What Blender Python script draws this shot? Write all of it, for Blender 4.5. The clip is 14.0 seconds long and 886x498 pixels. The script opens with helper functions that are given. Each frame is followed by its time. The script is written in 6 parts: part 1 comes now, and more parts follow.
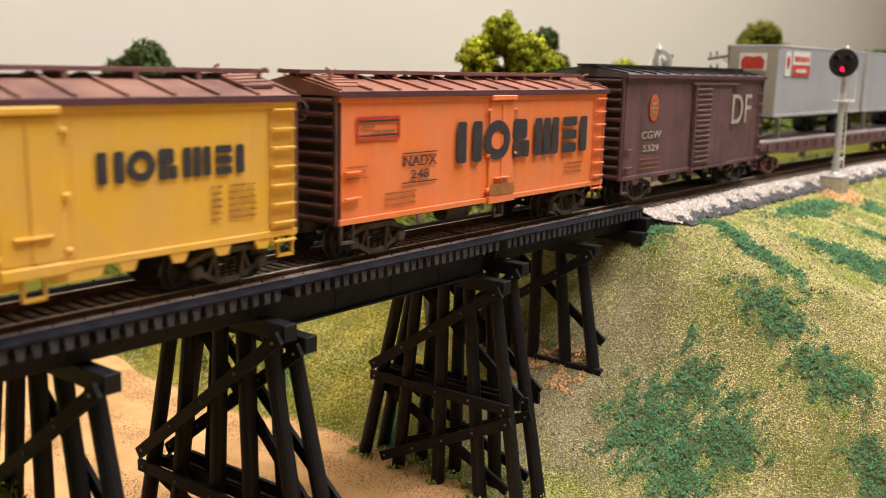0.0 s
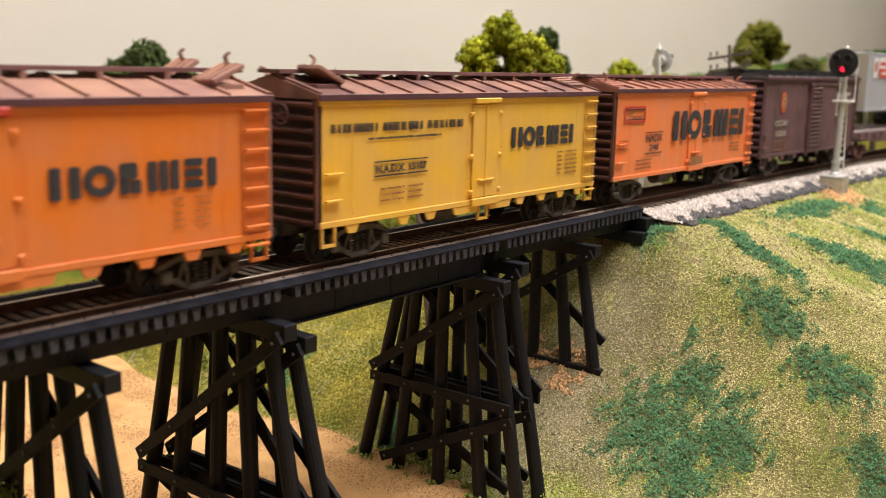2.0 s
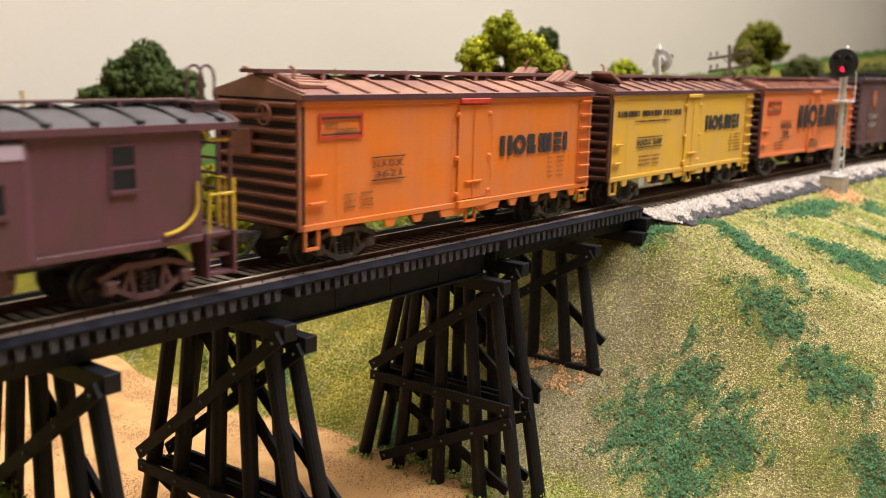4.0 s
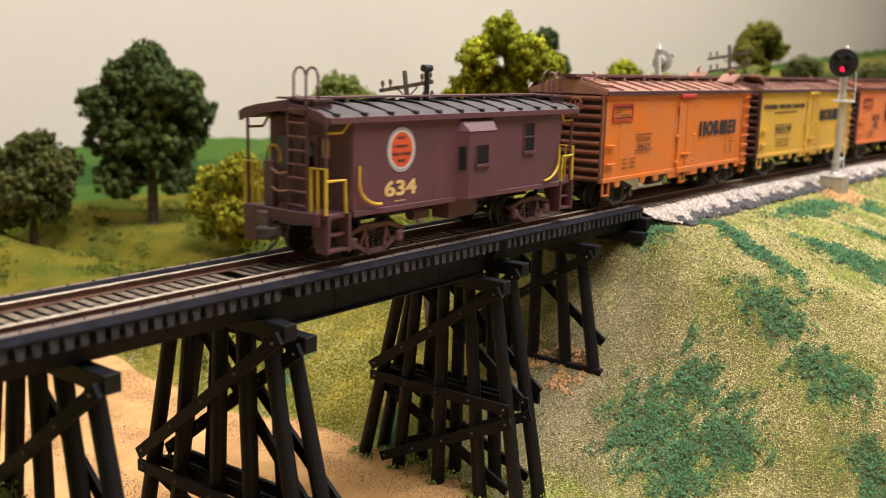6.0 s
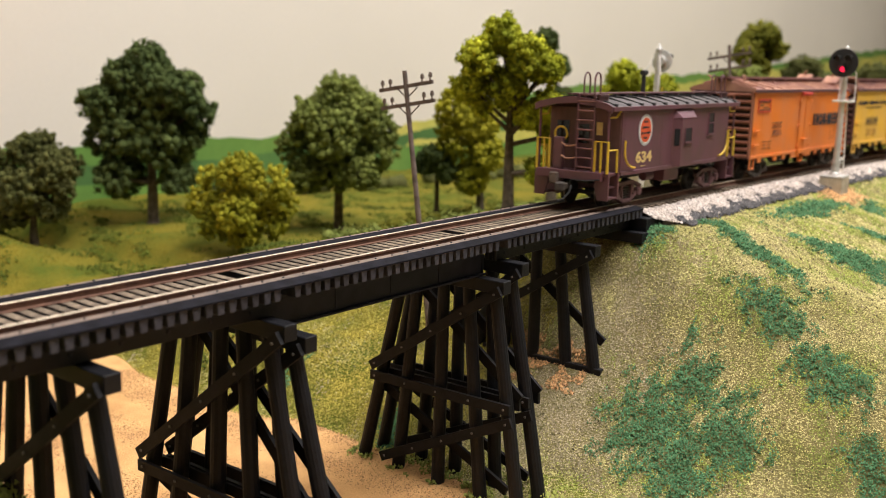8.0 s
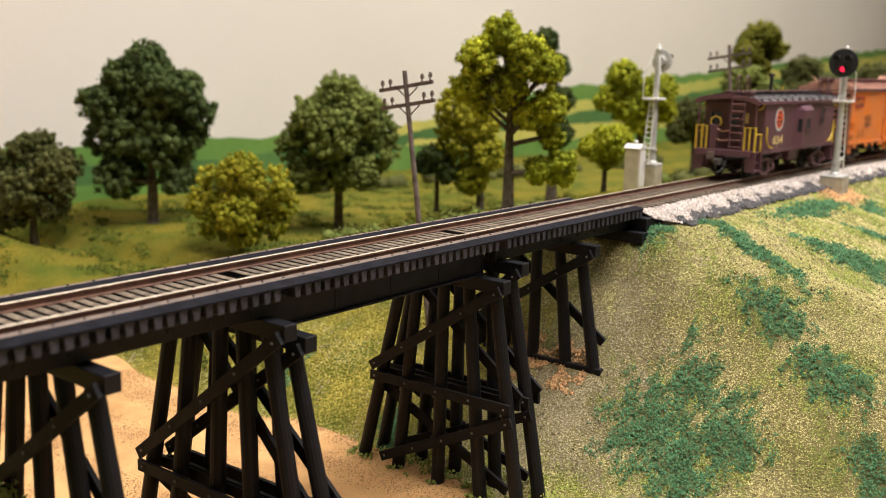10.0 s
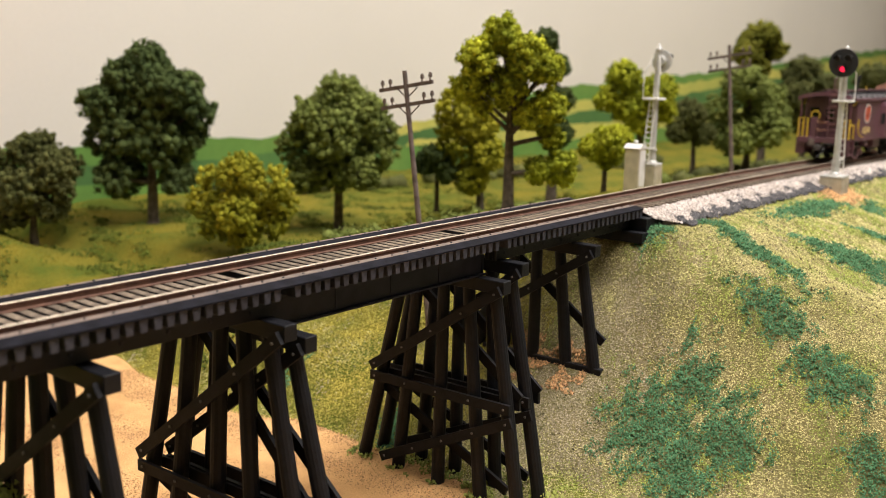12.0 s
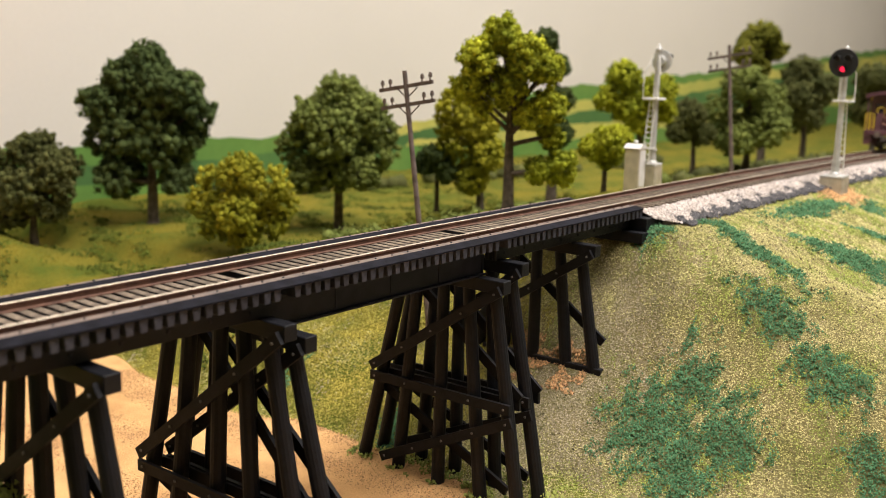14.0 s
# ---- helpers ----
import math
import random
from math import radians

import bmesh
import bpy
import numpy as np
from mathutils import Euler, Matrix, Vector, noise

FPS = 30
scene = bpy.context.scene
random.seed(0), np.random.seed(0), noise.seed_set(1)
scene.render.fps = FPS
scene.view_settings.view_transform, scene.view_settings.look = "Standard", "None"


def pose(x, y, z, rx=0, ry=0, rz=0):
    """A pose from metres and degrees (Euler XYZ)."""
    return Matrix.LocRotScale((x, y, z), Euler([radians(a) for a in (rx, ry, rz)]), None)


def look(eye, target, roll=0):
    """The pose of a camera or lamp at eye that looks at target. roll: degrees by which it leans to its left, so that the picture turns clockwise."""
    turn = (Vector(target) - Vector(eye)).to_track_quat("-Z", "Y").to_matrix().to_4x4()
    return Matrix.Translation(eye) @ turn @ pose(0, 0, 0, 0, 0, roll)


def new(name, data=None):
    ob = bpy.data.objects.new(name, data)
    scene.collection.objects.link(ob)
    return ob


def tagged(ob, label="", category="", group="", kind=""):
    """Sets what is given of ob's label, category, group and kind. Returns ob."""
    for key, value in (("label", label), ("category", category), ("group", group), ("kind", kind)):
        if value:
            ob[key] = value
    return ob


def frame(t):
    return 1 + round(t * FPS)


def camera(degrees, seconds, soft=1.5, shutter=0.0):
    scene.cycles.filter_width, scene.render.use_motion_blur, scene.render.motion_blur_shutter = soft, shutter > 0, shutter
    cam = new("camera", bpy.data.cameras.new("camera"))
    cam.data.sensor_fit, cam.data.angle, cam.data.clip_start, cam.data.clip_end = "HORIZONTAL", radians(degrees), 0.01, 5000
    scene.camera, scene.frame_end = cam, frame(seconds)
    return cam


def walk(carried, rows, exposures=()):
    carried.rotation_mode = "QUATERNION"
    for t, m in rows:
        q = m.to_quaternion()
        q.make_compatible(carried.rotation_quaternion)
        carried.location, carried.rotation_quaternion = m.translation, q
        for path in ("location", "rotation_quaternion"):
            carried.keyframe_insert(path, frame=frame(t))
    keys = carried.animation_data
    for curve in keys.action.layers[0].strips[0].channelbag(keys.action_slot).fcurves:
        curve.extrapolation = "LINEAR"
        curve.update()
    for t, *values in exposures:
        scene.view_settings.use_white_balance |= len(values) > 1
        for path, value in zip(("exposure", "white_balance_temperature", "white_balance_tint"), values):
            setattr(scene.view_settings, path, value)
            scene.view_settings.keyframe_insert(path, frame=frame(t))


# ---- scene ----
MM = 0.001
EYE = Vector((0.00016, -0.19106, 0.05320))
AIM = Vector((0.769872, 0.609453, -0.189379))
cam = camera(49.975, 14.0, soft=0.8, shutter=0.45)
walk(cam, [(0.0, look(EYE, EYE + AIM, 1.3875)), (14.0, look(EYE, EYE + AIM, 1.3875))], [(0.0, -0.12), (14.0, -0.12)])
cam.data.dof.use_dof = True
cam.data.dof.focus_distance = 0.30
cam.data.dof.aperture_fstop = 19.0

# ---- room light: ceiling panels assumed out of view, the layout stands 1.2 m high ----
# Warm ambient fill added from all round; the closed room shuts it out.
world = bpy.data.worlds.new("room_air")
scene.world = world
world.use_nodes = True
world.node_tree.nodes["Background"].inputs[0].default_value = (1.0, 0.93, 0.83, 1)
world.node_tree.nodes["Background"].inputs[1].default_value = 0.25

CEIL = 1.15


def assumed_lamp(x, y, sx, sy, watts, tint=(1.0, 0.945, 0.915)):
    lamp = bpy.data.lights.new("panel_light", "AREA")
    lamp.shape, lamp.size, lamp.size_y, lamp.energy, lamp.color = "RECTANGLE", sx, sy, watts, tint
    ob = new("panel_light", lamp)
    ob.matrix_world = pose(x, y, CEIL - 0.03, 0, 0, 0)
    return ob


# Unseen overhead sources; the third is added to brighten the backdrop's far right.
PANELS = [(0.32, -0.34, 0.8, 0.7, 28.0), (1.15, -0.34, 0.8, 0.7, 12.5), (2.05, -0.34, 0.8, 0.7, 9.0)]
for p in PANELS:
    assumed_lamp(*p)


# ---- materials ----
def mat(name, color, rough=0.6, metal=0.0, var=0.15, scale=400.0, fine=2500.0, bump=0.3, color2=None, island=0.0, obj=0.0,
        coat=0.0, dist=0.0004, emit=None, spec=0.5, mix=(0.38, 0.66), streak=0.0, groove=0.0):
    m = bpy.data.materials.new(name)
    m.use_nodes = True
    nt = m.node_tree
    n, l = nt.nodes, nt.links
    b = n["Principled BSDF"]
    b.inputs["Roughness"].default_value, b.inputs["Metallic"].default_value = rough, metal
    b.inputs["Coat Weight"].default_value = coat
    b.inputs["Specular IOR Level"].default_value = spec
    tc = n.new("ShaderNodeTexCoord")
    big, small = n.new("ShaderNodeTexNoise"), n.new("ShaderNodeTexNoise")
    big.inputs["Scale"].default_value, small.inputs["Scale"].default_value = scale, fine
    big.inputs["Detail"].default_value, small.inputs["Detail"].default_value = 5, 3
    l.new(tc.outputs["Object"], big.inputs["Vector"])
    l.new(tc.outputs["Object"], small.inputs["Vector"])
    ramp = n.new("ShaderNodeMapRange")
    ramp.inputs[1].default_value, ramp.inputs[2].default_value = mix
    l.new(big.outputs["Fac"], ramp.inputs[0])
    mx = n.new("ShaderNodeMix")
    mx.data_type = "RGBA"
    c2 = color2 or tuple(max(0.0, c * (1 - 2 * var)) for c in color)
    mx.inputs[6].default_value, mx.inputs[7].default_value = (*color, 1), (*c2, 1)
    l.new(ramp.outputs[0], mx.inputs[0])
    hs = n.new("ShaderNodeHueSaturation")
    l.new(mx.outputs[2], hs.inputs["Color"])
    val = n.new("ShaderNodeMapRange")
    val.inputs[3].default_value, val.inputs[4].default_value = 1 - var, 1 + var
    l.new(small.outputs["Fac"], val.inputs[0])
    src = val.outputs[0]
    for amount, kind, out in ((island, "ShaderNodeNewGeometry", "Random Per Island"), (obj, "ShaderNodeObjectInfo", "Random")):
        if amount:
            g = n.new(kind)
            mr = n.new("ShaderNodeMapRange")
            mr.inputs[3].default_value, mr.inputs[4].default_value = 1 - amount, 1 + amount
            l.new(g.outputs[out], mr.inputs[0])
            mu = n.new("ShaderNodeMath")
            mu.operation = "MULTIPLY"
            l.new(src, mu.inputs[0])
            l.new(mr.outputs[0], mu.inputs[1])
            src = mu.outputs[0]
    if streak:
        mp = n.new("ShaderNodeMapping")
        mp.inputs["Scale"].default_value = (1.0, 1.0, 0.07)
        sn = n.new("ShaderNodeTexNoise")
        sn.inputs["Scale"].default_value, sn.inputs["Detail"].default_value = 520.0, 6
        l.new(tc.outputs["Object"], mp.inputs["Vector"])
        l.new(mp.outputs[0], sn.inputs["Vector"])
        mr = n.new("ShaderNodeMapRange")
        mr.inputs[1].default_value, mr.inputs[2].default_value = 0.25, 0.75
        mr.inputs[3].default_value, mr.inputs[4].default_value = 1 - streak, 1 + streak * 0.6
        l.new(sn.outputs["Fac"], mr.inputs[0])
        mu = n.new("ShaderNodeMath")
        mu.operation = "MULTIPLY"
        l.new(src, mu.inputs[0])
        l.new(mr.outputs[0], mu.inputs[1])
        src = mu.outputs[0]
        dirt = n.new("ShaderNodeMapRange")
        dirt.inputs[3].default_value, dirt.inputs[4].default_value = 1.10, 0.92
        l.new(big.outputs["Fac"], dirt.inputs[0])
        l.new(dirt.outputs[0], hs.inputs["Saturation"])
    l.new(src, hs.inputs["Value"])
    l.new(hs.outputs[0], b.inputs["Base Color"])
    if bump:
        bp = n.new("ShaderNodeBump")
        bp.inputs["Strength"].default_value, bp.inputs["Distance"].default_value = bump, dist
        l.new(small.outputs["Fac"], bp.inputs["Height"])
        l.new(bp.outputs[0], b.inputs["Normal"])
        if groove:
            wv = n.new("ShaderNodeTexWave")
            wv.inputs["Scale"].default_value = 0.314 / groove
            l.new(tc.outputs["Object"], wv.inputs["Vector"])
            b2 = n.new("ShaderNodeBump")
            b2.inputs["Strength"].default_value, b2.inputs["Distance"].default_value = 0.16, 0.0002
            l.new(wv.outputs["Fac"], b2.inputs["Height"])
            l.new(b2.outputs[0], bp.inputs["Normal"])
    if emit:
        b.inputs["Emission Color"].default_value, b.inputs["Emission Strength"].default_value = (*emit[:3], 1), emit[3]
    return m


M = dict(
    wall=mat("wall_paint", (0.74, 0.69, 0.62), 0.85, var=0.03, scale=3, fine=300, bump=0.05),
    room=mat("room_paint", (0.7, 0.66, 0.6), 0.9, var=0.03, scale=3, fine=200, bump=0.0),
    timber=mat("black_timber", (0.0072, 0.0077, 0.0108), 0.55, var=0.3, spec=0.22, scale=500, fine=3500, bump=0.4, color2=(0.0055, 0.0055, 0.007), dist=0.0002),
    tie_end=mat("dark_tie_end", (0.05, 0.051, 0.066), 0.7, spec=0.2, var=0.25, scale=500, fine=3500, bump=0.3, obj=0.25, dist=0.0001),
    brace=mat("dusty_black_brace", (0.0085, 0.0085, 0.0105), 0.7, spec=0.2, var=0.3, scale=300, fine=3000, bump=0.4, color2=(0.0055, 0.005, 0.0055), dist=0.0002),
    girder=mat("black_steel_paint", (0.013, 0.014, 0.023), 0.55, spec=0.2, var=0.2, scale=200, fine=3000, bump=0.15, dist=0.0001),
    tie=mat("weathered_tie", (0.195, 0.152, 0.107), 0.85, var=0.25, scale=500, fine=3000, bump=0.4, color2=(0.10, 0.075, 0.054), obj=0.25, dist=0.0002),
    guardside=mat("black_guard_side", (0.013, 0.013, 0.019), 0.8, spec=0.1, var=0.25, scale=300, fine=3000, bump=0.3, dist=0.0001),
    bolt=mat("dusty_bolt_head", (0.11, 0.105, 0.10), 0.6, var=0.2, scale=300, fine=2500, bump=0.0),
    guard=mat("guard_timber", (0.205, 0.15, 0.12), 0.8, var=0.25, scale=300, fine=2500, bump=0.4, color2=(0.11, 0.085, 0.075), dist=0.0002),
    rail=mat("rusty_rail", (0.17, 0.085, 0.055), 0.65, 0.2, var=0.25, scale=300, fine=3000, bump=0.3, color2=(0.10, 0.05, 0.035), dist=0.0001),
    railtop=mat("polished_railhead", (0.80, 0.70, 0.56), 0.42, 0.7, var=0.1, scale=300, fine=3000, bump=0.0),
    crumb=mat("dark_litter", (0.27, 0.21, 0.11), 0.95, spec=0.1, var=0.25, scale=60, fine=2000, bump=0.0, color2=(0.10, 0.10, 0.04), island=0.6),
    grit=mat("brown_grit", (0.58, 0.34, 0.155), 0.95, spec=0.1, var=0.25, scale=60, fine=2000, bump=0.0, color2=(0.40, 0.23, 0.11), island=0.5),
    sand=mat("sand", (0.70, 0.415, 0.18), 0.95, spec=0.1, var=0.2, scale=60, fine=1500, bump=0.8, color2=(0.56, 0.32, 0.135), dist=0.0005),
    soil=mat("grassy_soil", (0.22, 0.185, 0.026), 0.95, spec=0.1, var=0.3, scale=30, fine=900, bump=0.7, color2=(0.095, 0.125, 0.018), dist=0.001),
    bank_soil=mat("straw_soil", (0.24, 0.205, 0.09), 0.95, spec=0.1, var=0.3, scale=50, fine=1800, bump=0.8, color2=(0.17, 0.155, 0.06), dist=0.0006),
    turf=mat("straw_turf", (0.48, 0.42, 0.19), 0.95, spec=0.1, var=0.25, scale=50, fine=2000, bump=0.0, color2=(0.36, 0.335, 0.12), island=0.45),
    turf_bare=mat("bare_turf", (0.36, 0.30, 0.195), 0.95, spec=0.1, var=0.25, scale=50, fine=2000, bump=0.0, color2=(0.25, 0.215, 0.125), island=0.5),
    turf_green=mat("dark_green_turf", (0.095, 0.21, 0.10), 0.95, spec=0.1, var=0.3, scale=120, fine=2000, bump=0.0, color2=(0.07, 0.155, 0.07), island=0.35),
    turf_gold=mat("golden_olive_turf", (0.36, 0.30, 0.06), 0.95, spec=0.1, var=0.3, scale=60, fine=2000, bump=0.0, color2=(0.22, 0.21, 0.045), island=0.4),
    turf_olive=mat("olive_turf", (0.30, 0.325, 0.08), 0.95, spec=0.1, var=0.3, scale=60, fine=2000, bump=0.0, color2=(0.19, 0.225, 0.055), island=0.45),
    ballast=mat("white_ballast", (0.53, 0.465, 0.42), 0.9, var=0.15, scale=120, fine=2000, bump=0.0, color2=(0.42, 0.355, 0.305), island=0.5),
    ballast_brown=mat("track_ballast", (0.36, 0.285, 0.20), 0.9, var=0.2, scale=200, fine=2000, bump=0.0, color2=(0.24, 0.18, 0.13), island=0.4),
    cinder=mat("black_cinder", (0.085, 0.08, 0.082), 0.85, var=0.2, scale=300, fine=2000, bump=0.0, island=0.5),
    bark=mat("bark", (0.13, 0.10, 0.075), 0.9, var=0.3, scale=300, fine=1500, bump=0.6),
    leaf_dark=mat("dark_green_foam", (0.095, 0.125, 0.04), 0.9, spec=0.1, var=0.3, scale=40, fine=900, bump=0.0, color2=(0.05, 0.075, 0.026), island=0.22),
    leaf_mid=mat("sage_green_foam", (0.205, 0.24, 0.06), 0.9, spec=0.1, var=0.3, scale=40, fine=900, bump=0.0, color2=(0.13, 0.16, 0.04), island=0.22),
    leaf_lime=mat("lime_green_foam", (0.40, 0.415, 0.03), 0.9, spec=0.1, var=0.3, scale=40, fine=900, bump=0.0, color2=(0.20, 0.235, 0.02), island=0.4),
    leaf_olive=mat("olive_yellow_foam", (0.355, 0.33, 0.03), 0.9, spec=0.1, var=0.3, scale=40, fine=900, bump=0.0, color2=(0.22, 0.23, 0.02), island=0.22),
    leaf_moss=mat("moss_green_foam", (0.21, 0.205, 0.03), 0.9, spec=0.1, var=0.3, scale=40, fine=900, bump=0.0, color2=(0.12, 0.13, 0.02), island=0.25),
    leaf_grey=mat("grey_green_foam", (0.13, 0.135, 0.045), 0.9, spec=0.1, var=0.3, scale=40, fine=900, bump=0.0, color2=(0.075, 0.085, 0.028), island=0.22),
    hill_green=mat("painted_green_hill", (0.105, 0.23, 0.04), 0.9, var=0.15, scale=12, fine=120, bump=0.0, color2=(0.15, 0.275, 0.05)),
    hill_dark=mat("painted_dark_hill", (0.06, 0.145, 0.035), 0.9, var=0.15, scale=12, fine=120, bump=0.0, color2=(0.085, 0.19, 0.045)),
    hill_yellow=mat("painted_yellow_field", (0.55, 0.50, 0.11), 0.9, var=0.15, scale=12, fine=120, bump=0.0, color2=(0.40, 0.42, 0.09)),
    pole=mat("grey_brown_pole", (0.15, 0.11, 0.09), 0.85, var=0.25, scale=300, fine=2500, bump=0.4),
    silver=mat("silver_paint", (0.62, 0.61, 0.58), 0.45, 0.3, var=0.1, scale=300, fine=2500, bump=0.1),
    whitep=mat("white_paint", (0.78, 0.76, 0.72), 0.6, var=0.06, scale=300, fine=2500, bump=0.1),
    beige=mat("beige_paint", (0.62, 0.55, 0.40), 0.7, var=0.1, scale=200, fine=2500, bump=0.15),
    concrete=mat("concrete", (0.50, 0.44, 0.33), 0.85, var=0.15, scale=200, fine=2500, bump=0.3),
    black=mat("black_paint", (0.015, 0.015, 0.016), 0.55, var=0.1, scale=300, fine=2500, bump=0.1),
    lens_red=mat("lit_red_lens", (0.5, 0.01, 0.03), 0.2, var=0.0, bump=0.0, emit=(1.0, 0.015, 0.06, 2.2)),
    lens_dark=mat("dark_lens", (0.03, 0.02, 0.02), 0.15, var=0.0, bump=0.0),
    yellow=mat("yellow_car_paint", (0.79, 0.465, 0.068), 0.55, streak=0.045, groove=0.0013, var=0.07, scale=60, fine=1800, bump=0.08, color2=(0.73, 0.43, 0.085), dist=0.0001),
    orange=mat("orange_car_paint", (0.77, 0.213, 0.040), 0.55, streak=0.045, groove=0.0013, var=0.07, scale=60, fine=1800, bump=0.08, color2=(0.69, 0.20, 0.05), dist=0.0001),
    orange2=mat("bright_orange_car_paint", (0.88, 0.245, 0.082), 0.55, streak=0.06, groove=0.0013, var=0.07, scale=60, fine=1800, bump=0.08, color2=(0.80, 0.235, 0.09), dist=0.0001),
    roofbrown=mat("dusty_roof_brown", (0.43, 0.225, 0.15), 0.7, var=0.15, scale=70, fine=1800, bump=0.2, color2=(0.28, 0.135, 0.11), dist=0.0001),
    carbrown=mat("boxcar_brown", (0.15, 0.072, 0.079), 0.65, streak=0.2, var=0.15, scale=80, fine=1800, bump=0.15, color2=(0.10, 0.047, 0.048), dist=0.0001),
    roofdark=mat("dark_roof_brown", (0.33, 0.165, 0.115), 0.7, var=0.15, scale=70, fine=1800, bump=0.2, color2=(0.16, 0.07, 0.06), dist=0.0001),
    roofred=mat("oxide_red_roof", (0.36, 0.14, 0.085), 0.7, var=0.15, scale=70, fine=1800, bump=0.2, color2=(0.22, 0.085, 0.06), dist=0.0001),
    runboard=mat("maroon_running_board", (0.20, 0.088, 0.085), 0.65, var=0.2, scale=90, fine=1800, bump=0.15, color2=(0.13, 0.05, 0.05), dist=0.0001),
    eave=mat("dark_maroon_eave", (0.105, 0.04, 0.052), 0.5, var=0.15, scale=90, fine=1800, bump=0.1, dist=0.0001),
    field=mat("field_grass_fibre", (0.20, 0.165, 0.017), 0.95, spec=0.1, var=0.3, scale=18, fine=2000, bump=0.0, color2=(0.085, 0.115, 0.018), island=0.25),
    field_tuft=mat("field_tuft_fibre", (0.115, 0.14, 0.02), 0.95, spec=0.1, var=0.3, scale=18, fine=2000, bump=0.0, color2=(0.065, 0.085, 0.015), island=0.3),
    # end panel colour carries the shade that falls between the ribs
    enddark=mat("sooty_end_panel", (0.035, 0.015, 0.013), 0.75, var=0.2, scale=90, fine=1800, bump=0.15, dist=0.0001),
    endred=mat("oxide_red_end", (0.17, 0.065, 0.05), 0.65, streak=0.2, var=0.2, scale=90, fine=1800, bump=0.15, color2=(0.075, 0.028, 0.024), dist=0.0001),
    maroon=mat("maroon_caboose_paint", (0.130, 0.050, 0.072), 0.5, streak=0.10, var=0.12, scale=80, fine=1800, bump=0.1, color2=(0.105, 0.047, 0.053), dist=0.0001),
    greyroof=mat("dusty_grey_roof", (0.105, 0.093, 0.098), 0.65, var=0.15, scale=90, fine=1800, bump=0.15, dist=0.0001),
    railyellow=mat("yellow_handrail", (0.70, 0.48, 0.04), 0.5, var=0.1, scale=300, fine=2500, bump=0.0),
    truck=mat("grimy_truck", (0.085, 0.07, 0.06), 0.7, 0.1, var=0.3, scale=300, fine=2200, bump=0.35, color2=(0.045, 0.037, 0.033), dist=0.0002),
    wheel=mat("dark_wheel", (0.05, 0.042, 0.036), 0.6, 0.3, var=0.3, scale=300, fine=2200, bump=0.2, dist=0.0001),
    wheelrim=mat("worn_wheel_tread", (0.33, 0.28, 0.22), 0.4, 0.8, var=0.2, scale=300, fine=2200, bump=0.0),
    ink=mat("black_lettering", (0.035, 0.035, 0.045), 0.6, var=0.15, scale=300, fine=2500, bump=0.0),
    ink_soft=mat("faded_lettering", (0.36, 0.15, 0.05), 0.7, var=0.2, scale=300, fine=2500, bump=0.0),
    ink_white=mat("cream_lettering", (0.48, 0.43, 0.36), 0.7, var=0.15, scale=300, fine=2500, bump=0.0),
    ink_gold=mat("gold_lettering", (0.75, 0.55, 0.22), 0.6, var=0.1, scale=300, fine=2500, bump=0.0),
    red=mat("red_paint", (0.58, 0.05, 0.03), 0.55, var=0.1, scale=300, fine=2500, bump=0.0),
    heraldred=mat("orange_red_paint", (0.72, 0.10, 0.03), 0.55, var=0.1, scale=300, fine=2500, bump=0.0),
    trailer=mat("grey_trailer_paint", (0.47, 0.47, 0.53), 0.45, 0.2, var=0.06, scale=60, fine=1500, bump=0.05),
    trailerend=mat("tan_grey_trailer_front", (0.42, 0.38, 0.32), 0.5, 0.2, var=0.06, scale=60, fine=1500, bump=0.05),
    deck=mat("flatcar_deck", (0.30, 0.24, 0.24), 0.7, var=0.15, scale=100, fine=1800, bump=0.2),
    glass=mat("dark_window_glass", (0.012, 0.012, 0.015), 0.08, var=0.0, bump=0.0),
)


# ---- mesh helpers, all in millimetres ----
def box(bm, x0, x1, y0, y1, z0, z1, bev=0.0):
    vs = [bm.verts.new(p) for p in ((x0, y0, z0), (x1, y0, z0), (x1, y1, z0), (x0, y1, z0), (x0, y0, z1), (x1, y0, z1), (x1, y1, z1), (x0, y1, z1))]
    fs = [bm.faces.new([vs[i] for i in f]) for f in ((3, 2, 1, 0), (4, 5, 6, 7), (0, 1, 5, 4), (1, 2, 6, 5), (2, 3, 7, 6), (3, 0, 4, 7))]
    if bev:
        es = {e for f in fs for e in f.edges}
        bmesh.ops.bevel(bm, geom=list(es), offset=bev, segments=1, affect="EDGES")
    return bm


def prism(bm, pts, axis, a, b):
    """Outline pts (two coordinates) pushed along axis from a to b; pts counter-clockwise or not, normals are mended in part()."""
    def at3(p, t):
        return {"x": (t, p[0], p[1]), "y": (p[0], t, p[1]), "z": (p[0], p[1], t)}[axis]
    lo, hi = [bm.verts.new(at3(p, a)) for p in pts], [bm.verts.new(at3(p, b)) for p in pts]
    bm.faces.new(lo)
    bm.faces.new(hi[::-1])
    for i in range(len(pts)):
        j = (i + 1) % len(pts)
        bm.faces.new((lo[i], hi[i], hi[j], lo[j]))
    return bm


